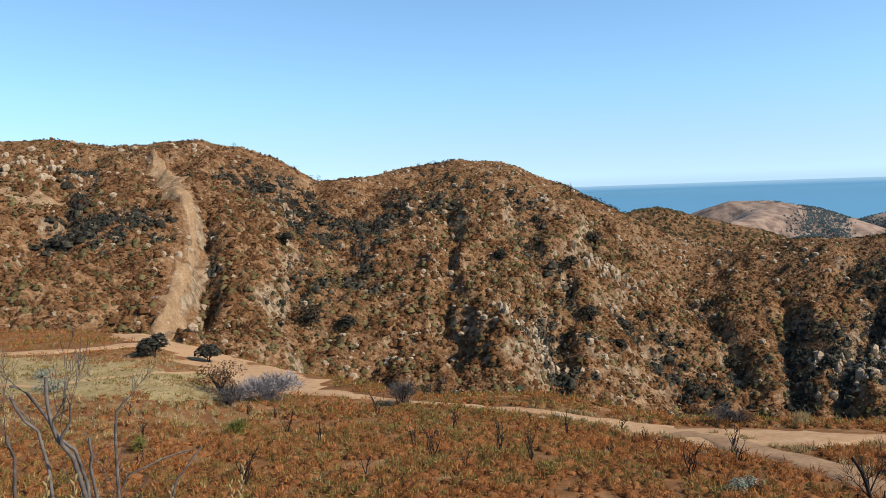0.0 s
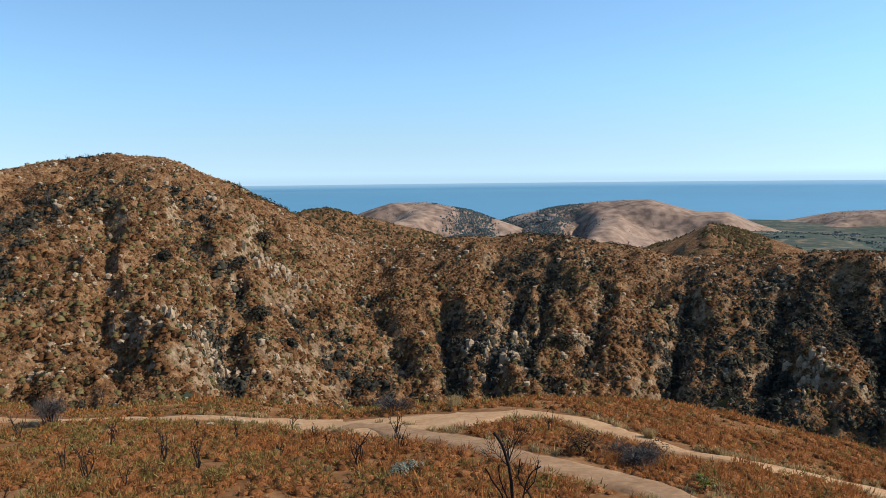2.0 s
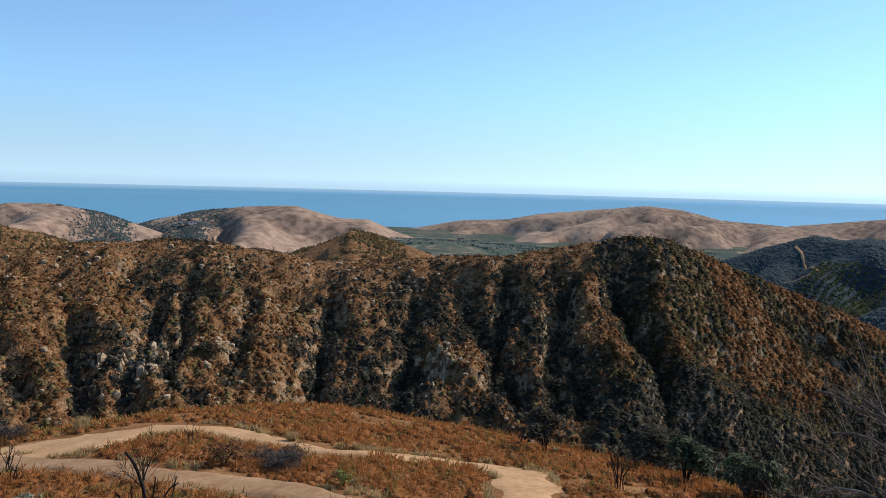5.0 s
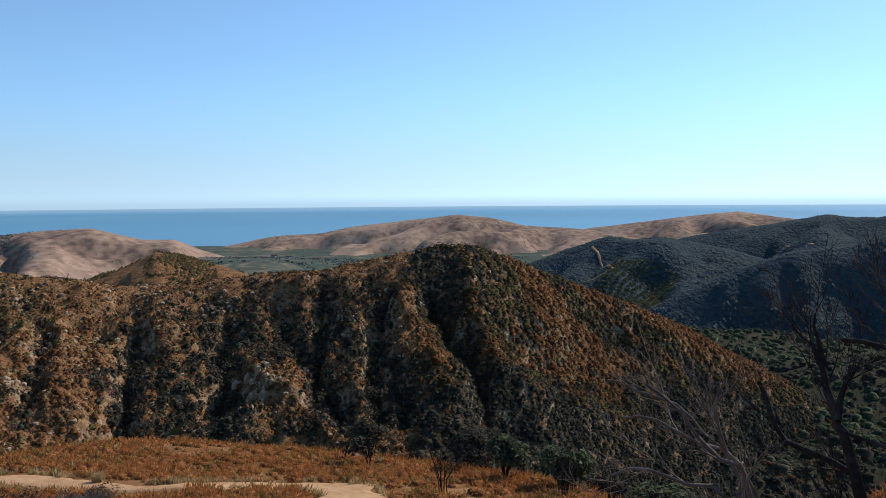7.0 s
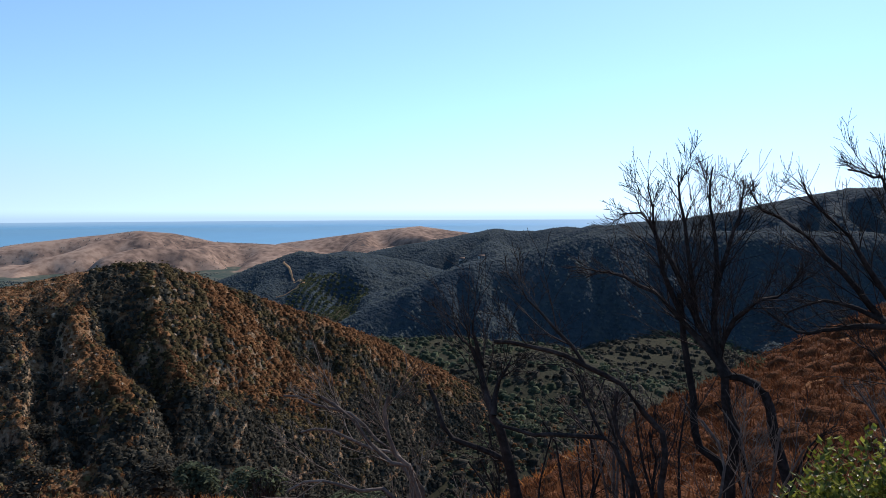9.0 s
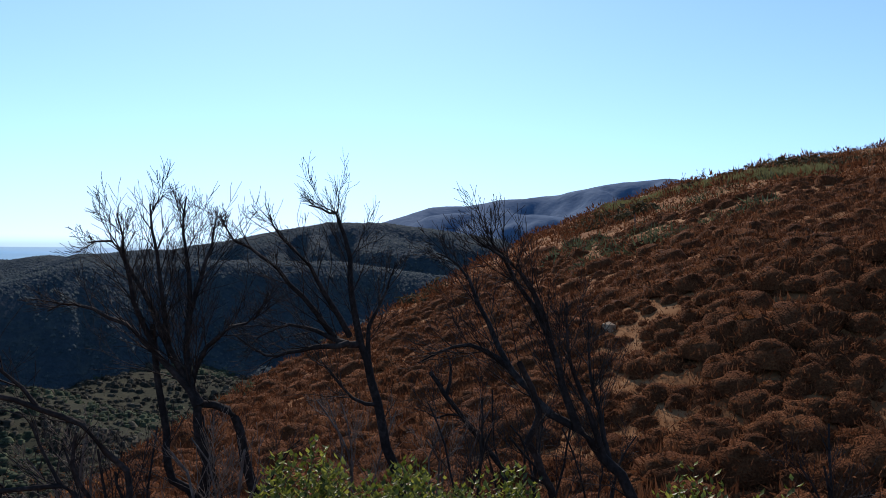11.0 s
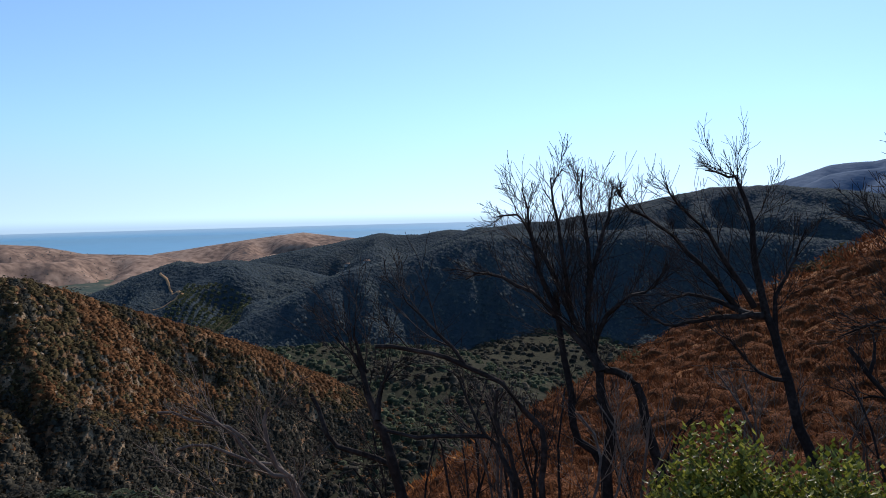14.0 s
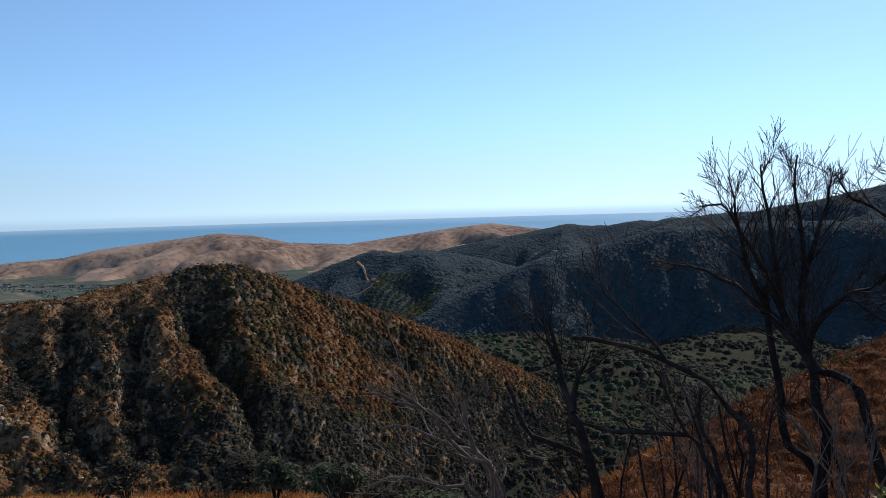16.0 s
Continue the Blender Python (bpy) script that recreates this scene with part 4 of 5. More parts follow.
# ---- rocks ----
def rock_form(rng, flat=0.7):
    """A broken stone: a rough block with its corners cut."""
    bm = bmesh.new()
    bmesh.ops.create_icosphere(bm, subdivisions=1, radius=1)
    for v in bm.verts:
        v.co *= 0.75 + 0.5 * rng.rand()
        v.co.z *= flat
        for k in range(3):
            v.co[k] = max(-0.72, min(0.72, v.co[k]))
    bmesh.ops.triangulate(bm, faces=bm.faces[:])
    tri = np.array([[tuple(v.co) for v in f.verts] for f in bm.faces])
    bm.free()
    return tri


ROCKS = [rock_form(rng, 0.6 + 0.5 * rng.rand()) for _ in range(8)]
x, y = spread(rng, 40000, -48, 66, 100, 310, 1.5)
z = ridge_z(x, y)
hz = fbm(x / 16 + 33, y / 16, 3)
az, r = polar(x, y)
low = smooth(-7, -12, np.degrees(np.arctan2(z, r))) * (1 - smooth(44, 60, az)) + 0.5 * smooth(3, 6, az) * (1 - smooth(12, 16, az)) * (np.degrees(np.arctan2(z, r)) > -3)
s = (z > ground_z(x, y) + 0.2) & (((hz > 0.04) & (rng.rand(len(x)) < 0.2 + 0.7 * low)) | (rng.rand(len(x)) < 0.13))
scatter("ridge_rocks", "pale broken rocks scattered over the ridge", "rocks", M_ROCK, x[s], y[s], z[s] - 0.1, 0.2 + 0.8 * rng.rand(s.sum()) ** 3.5, ROCKS, rng)


def outcrop(label, cx, cy, field, wide, count, size, tall):
    """Upright cracked rock ribs bedded in the slope, each a part of the outcrop."""
    root = new("rock_outcrop")
    root.location = (cx, cy, float(field(np.array(cx), np.array(cy))))
    root.parent = RIDGE
    tagged(root, label)
    for i in range(int(count * 2.6)):
        px, py = cx + rng.randn() * wide * 0.8, cy + rng.randn() * wide * 0.5
        s = size * 0.5 * (0.4 + 1.2 * rng.rand() ** 2)
        f = ROCKS[rng.randint(8)].reshape(-1, 3) * (s, s * 0.8, s * tall * (0.6 + 0.8 * rng.rand()))
        a = rng.rand() * 3
        f = np.stack([f[:, 0] * math.cos(a) - f[:, 1] * math.sin(a), f[:, 0] * math.sin(a) + f[:, 1] * math.cos(a), f[:, 2]], 1)
        ob = mesh_object("rock", f, np.arange(len(f)).reshape(-1, 3), M_ROCK, root, flat=True)
        ob.location = (px - cx, py - cy, float(field(np.array(px), np.array(py))) - root.location.z - s * 0.15)


for label, cx, cy, wide, count, size, tall in (
        ("tall cracked tan crag on the ridge face", 39, 181, 5.5, 34, 1.5, 2.0), ("pale split cliff above the canyon", 17, 142, 4.5, 34, 1.4, 1.8), ("grey ledge of broken rock", -9, 186, 7, 26, 1.1, 1.2),
        ("dark fissured rock face near the canyon floor", 80, 155, 6, 28, 1.6, 1.9), ("weathered rocks below the hilltop", -82, 165, 6, 24, 1.6, 1.3), ("pale rocks along the saddle", 65, 212, 6, 20, 1.0, 0.9),
        ("white slabs on the spur crest", 159, 153, 5, 30, 1.3, 0.8), ("light rock cliff at the spur's foot", 136, 121, 5, 34, 1.5, 1.8), ("white boulders in the gully", 98, 154, 3.5, 16, 1.2, 0.9), ("pale cliff above the woods", 82, 152, 5, 22, 1.3, 1.6),
        ("stony hilltop rocks on the ridge", 12, 216, 5, 24, 0.8, 0.8)):
    outcrop(label, cx, cy, ridge_z, wide, count, size, tall)


def boulder(label, x, y, size):
    f = ROCKS[rng.randint(8)].reshape(-1, 3) * size
    ob = mesh_object("boulder", f, np.arange(len(f)).reshape(-1, 3), M_ROCK, None, flat=True)
    ob.location = (x, y, float(ground_z(np.array(x), np.array(y))) + size * 0.25)
    ob.rotation_euler = (0, 0, rng.rand() * 6)
    tagged(ob, label, "boulder", group="boulders by the road")


for bx, by, bs in ((7.6, 55.2, 0.45), (8.5, 54.9, 0.35), (9.2, 54.6, 0.3), (6.2, 54.0, 0.3), (11.9, 52.6, 0.25), (44.5, 30.5, 0.4), (46.5, 31, 0.35), (43, 27.6, 0.3), (40.5, 28.5, 0.25)):
    boulder("pale weathered boulder beside the dirt road", bx, by, bs)
boulder("flat pale stone lying in orange brush", 18.6, -16.2, 0.3)


# ---- burnt and dead trees ----
def tube(verts, faces, pts, radii, sides=5):
    pts = [Vector(p) for p in pts]
    base = len(verts)
    for i, p in enumerate(pts):
        t = (pts[min(i + 1, len(pts) - 1)] - pts[max(i - 1, 0)]).normalized()
        a = t.orthogonal().normalized()
        b = t.cross(a)
        for k in range(sides):
            g = 2 * math.pi * k / sides
            verts.append(p + (a * math.cos(g) + b * math.sin(g)) * radii[i])
    for i in range(len(pts) - 1):
        for k in range(sides):
            k2 = (k + 1) % sides
            faces.append((base + i * sides + k, base + i * sides + k2, base + (i + 1) * sides + k2, base + (i + 1) * sides + k))


def twig(rnd, verts, faces, start, way, length, radius, level, least):
    n = 4
    pts, p, d = [start], Vector(start), Vector(way).normalized()
    for i in range(n):
        d = (d + Vector((rnd.gauss(0, 0.24), rnd.gauss(0, 0.24), rnd.gauss(0.07, 0.2)))).normalized()
        p = p + d * (length / n)
        pts.append(p.copy())
    tube(verts, faces, pts, [max(least, radius * (1 - 0.8 * i / n)) for i in range(n + 1)], 4 if radius > 0.008 else 3)
    if level:
        for i in range(1, n):
            for _ in range(rnd.choice((1, 1, 2))):
                w = (d + Vector((rnd.gauss(0, 0.4), rnd.gauss(0, 0.4), rnd.gauss(0.2, 0.3)))).normalized()
                twig(rnd, verts, faces, pts[i], w, length * rnd.uniform(0.4, 0.7), radius * 0.6, level - 1, least)


def shoot(rnd, verts, faces, start, way, length, radius, level, least):
    """A slender branch that bends upward, with side shoots on alternate sides."""
    n = 6 if level else 4
    pts, p, d = [Vector(start)], Vector(start), Vector(way).normalized()
    lift = rnd.uniform(0.0, 0.11)
    for i in range(n):
        d = (d + Vector((rnd.gauss(0, 0.10), rnd.gauss(0, 0.10), lift + rnd.gauss(0, 0.07)))).normalized()
        p = p + d * (length / n)
        pts.append(p.copy())
    rad = [max(least, radius * (1 - 0.7 * i / n)) for i in range(n + 1)]
    tube(verts, faces, pts, rad, 5 if radius > 0.012 else 3)
    if not level:
        return
    turn = rnd.uniform(0, 6.28)
    for i in range(1, n + 1):
        for _ in range(1 if rnd.random() < 0.85 else 0):
            turn += 2.4 + rnd.gauss(0, 0.4)
            t = (pts[i] - pts[i - 1]).normalized()
            a = t.orthogonal().normalized()
            side = a * math.cos(turn) + t.cross(a) * math.sin(turn)
            open_ = rnd.uniform(0.4, 0.75) if i < n else rnd.uniform(0.1, 0.3)
            shoot(rnd, verts, faces, pts[i], t + side * open_, length * rnd.uniform(0.4, 0.75) * (1.15 - 0.4 * i / n), rad[i] * 0.7, level - 1, least)


def limb_mesh(rnd, pts, radius, twigs, least, spread, stem):
    line = along([tuple(p) for p in pts], 0.12) if len(pts) > 1 else np.array(pts)
    line = line + np.array([[rnd.gauss(0, 0.011) for _ in range(3)] for _ in line])
    n = len(line)
    verts, faces = [], []
    rad = [max(least, radius * (1 - (0.4 if stem else 0.82) * (i / (n - 1)) ** 0.9)) for i in range(n)]
    tube(verts, faces, line, rad, 7)
    total = float(np.linalg.norm(np.diff(line, axis=0), axis=1).sum())
    turn = rnd.uniform(0, 6.28)
    count = int(total * 6.0 * twigs)
    for k in range(count):
        q = 0.12 + 0.86 * ((k + rnd.random()) / max(1, count))
        i = min(n - 2, int(n * q))
        t = (Vector(line[i + 1]) - Vector(line[max(0, i - 1)])).normalized()
        a = t.orthogonal().normalized()
        turn += 2.4 + rnd.gauss(0, 0.5)
        side = a * math.cos(turn) + t.cross(a) * math.sin(turn)
        shoot(rnd, verts, faces, Vector(line[i]), t + side * rnd.uniform(0.5, 0.95) + Vector((0, 0, 0.12)), spread * rnd.uniform(0.7, 1.6) * (1.25 - 0.85 * q), max(least, min(0.0075, rad[i] * 0.5)), 2 if rnd.random() < 0.6 else 1, least)
    return verts, faces


def poly_object(name, verts, faces, mat, parent=None):
    me = bpy.data.meshes.new(name)
    me.from_pydata([tuple(v) for v in verts], [], faces)
    me.polygons.foreach_set("use_smooth", np.ones(len(me.polygons), bool))
    me.materials.append(mat)
    ob = new(name, me)
    ob.parent = parent
    return ob


def burnt_tree(label, base, facing, limbs, seed=1, twigs=1.0, mat=None, fine=1.0):
    """limbs: thickness and points (to the side, up) in the plane that faces the path; depth is grown by chance."""
    rnd = random.Random(seed)
    mat = mat or M_CHAR
    root = new("burnt_tree")
    root.location = (*base, float(ground_z(np.array(base[0]), np.array(base[1]))))
    tagged(root, label, "tree", group="burnt trees")
    a = radians(facing)
    right, away = Vector((math.cos(a), -math.sin(a), 0)), Vector((math.sin(a), math.cos(a), 0))
    depth_at = {}
    for j, (radius, uv) in enumerate(limbs):
        slope, pts = rnd.uniform(-0.35, 0.35), []
        d0 = depth_at.get(uv[0], 0.0)
        for k, (u, v) in enumerate(uv):
            run = math.hypot(u - uv[0][0], v - uv[0][1])
            depth = d0 + slope * run * (0.3 if j == 0 else 1)
            depth_at.setdefault((u, v), depth)
            pts.append(right * u + Vector((0, 0, v)) + away * depth)
        stem = uv[0][1] < 0
        low = 0.15 if stem else 1.0
        v, f = limb_mesh(rnd, pts, radius * 1.2, twigs * 1.12 * low, 0.0023 * fine, 0.48 if fine < 1.5 else 0.7, stem)
        poly_object("trunk" if stem else "limb", v, f, mat, root)


M_ASHEN = material("ashen_wood", [(0.045, 0.036, 0.031), (0.12, 0.098, 0.082), (0.24, 0.20, 0.165)], 0.3, rough=0.8, bump_size=0.01)
burnt_tree('tall burnt tree with fine upswept black twigs', (8.12, -1.90), 102.7, [
    (0.055, [(0.05, -0.08), (0.0, 0.76), (0.07, 1.19), (-0.04, 1.45), (-0.03, 1.75)]),
    (0.05, [(0.58, -0.08), (0.53, 0.71), (0.42, 1.17), (0.36, 1.46), (0.25, 1.66), (-0.03, 1.75)]),
    (0.04, [(0.05, -0.08), (0.0, 0.71), (-0.24, 0.98), (-0.32, 1.27), (-0.36, 1.61), (-0.41, 2.05), (-0.48, 2.5)]),
    (0.035, [(-0.03, 1.75), (-0.18, 1.99), (-0.41, 2.22), (-0.71, 2.51), (-1.14, 2.7), (-1.4, 2.63)]),
    (0.035, [(-0.03, 1.75), (-0.13, 2.04), (-0.14, 2.5), (-0.13, 2.94), (-0.18, 3.39), (-0.18, 3.75)]),
    (0.033, [(-0.07, 1.82), (-0.24, 2.16), (-0.34, 2.5), (-0.39, 3.0), (-0.45, 3.39), (-0.5, 3.66)]),
    (0.03, [(-0.24, 2.16), (-0.45, 2.61), (-0.66, 3.0), (-0.87, 3.28), (-1.08, 3.28)]),
    (0.026, [(-0.1, 1.93), (0.04, 2.27), (0.27, 2.49), (0.49, 2.6), (0.6, 2.82)]),
    (0.026, [(-0.14, 2.5), (-0.01, 2.94), (0.07, 3.28), (0.1, 3.56)]),
    (0.026, [(-0.41, 2.28), (-0.62, 2.73), (-0.69, 3.17), (-0.74, 3.55)]),
], seed=3, twigs=1.5)
burnt_tree('burnt leaning tree with bare spreading black limbs', (8.00, -4.00), 116.7, [
    (0.055, [(0.05, -0.08), (0.0, 0.78), (-0.15, 1.24), (-0.26, 1.7), (-0.38, 2.17), (-0.47, 2.36)]),
    (0.036, [(-0.47, 2.36), (-0.69, 2.41), (-1.07, 2.87), (-1.45, 3.29), (-1.73, 3.48), (-1.89, 3.7)]),
    (0.036, [(-0.47, 2.36), (-0.56, 2.87), (-0.6, 3.29), (-0.72, 3.71), (-0.81, 3.79), (-1.04, 3.86)]),
    (0.03, [(-0.57, 2.44), (-0.8, 2.87), (-0.98, 3.2), (-1.25, 3.52), (-1.35, 3.73)]),
    (0.03, [(-0.57, 2.38), (-1.07, 2.31), (-1.45, 2.26), (-1.73, 2.49)]),
    (0.026, [(-0.38, 2.17), (-0.36, 2.56), (-0.18, 2.94), (-0.09, 3.24)]),
    (0.026, [(-0.69, 2.41), (-1.04, 2.56), (-1.35, 2.56), (-1.66, 2.31)]),
    (0.022, [(-0.26, 1.7), (-0.54, 1.76), (-0.8, 2.07), (-0.98, 2.19)]),
], seed=5, twigs=1.2)
burnt_tree('burnt multi-stemmed tree leaning over orange brush', (5.69, -5.23), 133.5, [
    (0.05, [(0.05, -0.08), (0.0, 0.88), (-0.28, 1.23), (-0.5, 1.48), (-0.78, 1.62)]),
    (0.036, [(-0.78, 1.62), (-1.17, 1.99), (-1.51, 2.59), (-1.75, 2.95), (-2.01, 3.07)]),
    (0.036, [(-0.5, 1.48), (-0.66, 1.9), (-0.78, 2.33), (-1.09, 2.84), (-1.28, 3.18), (-1.34, 3.31)]),
    (0.03, [(-0.28, 1.23), (-0.44, 1.72), (-0.6, 2.18), (-0.63, 2.65)]),
    (0.03, [(-1.17, 1.99), (-1.4, 2.17), (-1.67, 2.21), (-2.0, 2.04)]),
    (0.03, [(-0.78, 2.33), (-0.92, 2.72), (-1.13, 3.02), (-1.45, 3.24)]),
    (0.026, [(-0.22, 1.11), (-0.35, 1.61), (-0.43, 2.01), (-0.48, 2.42)]),
    (0.035, [(-0.6599999999999999, -0.08), (-0.71, 0.79), (-0.78, 1.14), (-0.91, 1.45), (-0.82, 1.7), (-0.95, 2.17)]),
], seed=8, twigs=1.5)
burnt_tree('small burnt shrub with thin bent stems', (8.15, -5.52), 124.5, [
    (0.035, [(0.05, -0.08), (0.0, 0.77), (-0.2, 1.16), (-0.45, 1.47), (-0.76, 1.87), (-0.96, 2.15)]),
    (0.02, [(-0.45, 1.47), (-0.61, 1.62), (-0.88, 1.61), (-1.15, 1.73)]),
    (0.022, [(-0.76, 1.87), (-0.71, 2.16), (-0.81, 2.43)]),
], seed=9, twigs=0.9)
burnt_tree('burnt snag with short broken limbs', (7.35, 0.11), 89.4, [
    (0.05, [(0.05, -0.08), (0.0, 0.92), (-0.18, 1.54), (-0.22, 1.66)]),
    (0.032, [(-0.22, 1.66), (-0.33, 2.07), (-0.49, 2.28), (-0.58, 2.39)]),
    (0.028, [(-0.22, 1.66), (-0.15, 1.98), (-0.05, 2.17)]),
    (0.026, [(-0.33, 2.07), (-0.37, 2.29), (-0.4, 2.5)]),
    (0.03, [(-0.05, -0.08), (-0.05, 1.07), (-0.12, 1.13), (-0.62, 1.31), (-0.77, 1.5), (-0.87, 1.78)]),
], seed=11, twigs=1.2)
burnt_tree('burnt tree with one long arching bare branch', (6.66, -1.04), 99.7, [
    (0.024, [(0.0, -0.08), (0.0, 0.75), (0.01, 0.91), (-0.02, 1.18), (-0.32, 1.55), (-0.59, 1.7), (-1.05, 1.84), (-1.34, 1.86)]),
    (0.014, [(-0.59, 1.7), (-0.82, 1.98), (-1.05, 2.23), (-1.12, 2.31)]),
    (0.022, [(-0.23, -0.08), (-0.23, 0.68), (-0.35, 0.88), (-0.46, 1.04), (-1.05, 1.02), (-1.34, 1.06)]),
    (0.014, [(-0.46, 1.04), (-0.64, 1.34), (-0.77, 1.56), (-1.05, 1.59)]),
    (0.018, [(-0.19, -0.08), (-0.19, 0.69), (-0.28, 1.0), (-0.37, 1.26), (-0.35, 1.49)]),
], seed=13, twigs=1.1)
burnt_tree('low dead bush with grey splayed branches', (5.90, 0.79), 82.3, [
    (0.017, [(0.0, -0.08), (0.0, 1.26), (-0.2, 1.46), (-0.37, 1.64), (-0.59, 1.87), (-0.71, 1.94)]),
    (0.014, [(-0.04, -0.08), (-0.04, 1.26), (-0.37, 1.47), (-0.69, 1.6), (-0.94, 1.6)]),
    (0.014, [(-0.08, -0.08), (-0.08, 1.26), (-0.34, 1.55), (-0.54, 1.76), (-0.82, 1.84), (-1.06, 1.89)]),
    (0.013, [(-0.1, -0.08), (-0.1, 1.24), (-0.42, 1.39), (-0.66, 1.46), (-0.91, 1.4)]),
    (0.017, [(0.0, -0.08), (0.0, 1.26), (-0.18, 1.59), (-0.25, 1.84), (-0.22, 2.0)]),
], seed=15, twigs=1.6, mat=M_ASHEN)
burnt_tree('dead shrub with pale weathered twigs', (-2.59, 5.76), -25.6, [
    (0.016, [(0.0, -0.08), (0.0, 1.38), (-0.15, 1.8), (-0.19, 2.04), (-0.2, 2.25)]),
    (0.012, [(-0.14, 1.77), (-0.07, 1.95), (-0.06, 2.14)]),
    (0.014, [(-0.24, -0.08), (-0.24, 1.49), (-0.38, 1.83), (-0.46, 2.01)]),
    (0.012, [(0.21, -0.08), (0.21, 1.38), (0.26, 1.85), (0.34, 1.96)]),
    (0.013, [(0.01, -0.08), (0.01, 1.38), (-0.13, 1.73), (-0.32, 2.08), (-0.45, 2.16)]),
    (0.011, [(0.05, -0.08), (0.05, 1.41), (0.05, 1.74), (0.04, 1.86)]),
    (0.012, [(-0.43, -0.08), (-0.43, 1.55), (-0.41, 1.82), (-0.45, 1.95)]),
], seed=17, twigs=1.2, mat=M_ASHEN, fine=0.8)
burnt_tree('sparse dead stems above dry grass', (-3.11, 8.80), -20.2, [
    (0.014, [(0.0, -0.08), (0.0, 1.29), (0.14, 1.58), (0.36, 1.84)]),
    (0.012, [(-0.55, -0.08), (-0.55, 1.45), (-0.2, 1.7), (0.22, 1.83)]),
], seed=19, twigs=0.6, mat=M_ASHEN, fine=0.7)
burnt_tree('charred forked snag standing on the bench', (12.96, 24.08), 28.4, [
    (0.06, [(0.05, -0.08), (0.0, 0.5), (-0.14, 1.71), (-0.38, 2.51), (-0.66, 2.94)]),
    (0.026, [(-0.19, 1.71), (0.05, 2.42), (0.33, 2.92)]),
    (0.03, [(0.38, -0.08), (0.38, 0.62), (0.57, 1.33), (0.99, 1.65)]),
    (0.03, [(-0.38, -0.08), (-0.38, 0.59), (-0.75, 1.28), (-0.94, 1.68)]),
    (0.022, [(-0.14, 1.71), (-0.66, 2.3), (-0.9, 2.39)]),
    (0.028, [(0.66, -0.08), (0.66, 0.53), (0.19, 1.32), (0.28, 2.03)]),
    (0.024, [(0.38, -0.08), (0.38, 0.62), (0.75, 1.14), (0.9, 1.94)]),
    (0.024, [(-0.19, -0.08), (-0.19, 0.6), (-0.47, 1.29), (-0.47, 1.8)]),
], seed=21, twigs=1.3, fine=1.8)



# ---- single plants on the bench ----
def gz(x, y):
    return float(ground_z(np.array(float(x)), np.array(float(y))))


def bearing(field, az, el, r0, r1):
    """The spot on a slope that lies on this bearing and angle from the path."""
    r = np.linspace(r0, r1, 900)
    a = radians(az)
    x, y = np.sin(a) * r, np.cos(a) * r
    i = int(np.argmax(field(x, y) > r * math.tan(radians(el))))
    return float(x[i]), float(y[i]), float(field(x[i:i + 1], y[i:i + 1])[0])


def twig_cloud(rng, count, width):
    """Fine bare twigs all through a rounded crown, pointing out and up."""
    a, h, q = rng.rand(count) * 2 * np.pi, rng.rand(count), rng.rand(count) ** 0.45
    n = np.stack([np.cos(a) * np.sqrt(1 - h * h), np.sin(a) * np.sqrt(1 - h * h), h], 1)
    foot = n * (q * (0.8 + 0.3 * np.sin(a * 3 + rng.rand() * 6)))[:, None]
    way = n + rng.randn(count, 3) * 0.55 + np.array([0, 0, 0.35])
    way /= np.linalg.norm(way, axis=1)[:, None]
    side = np.cross(way, rng.randn(count, 3))
    side *= width / np.linalg.norm(side, axis=1)[:, None]
    return np.stack([foot - side, foot + side, foot + way * (0.16 + 0.3 * rng.rand(count))[:, None]], 1)


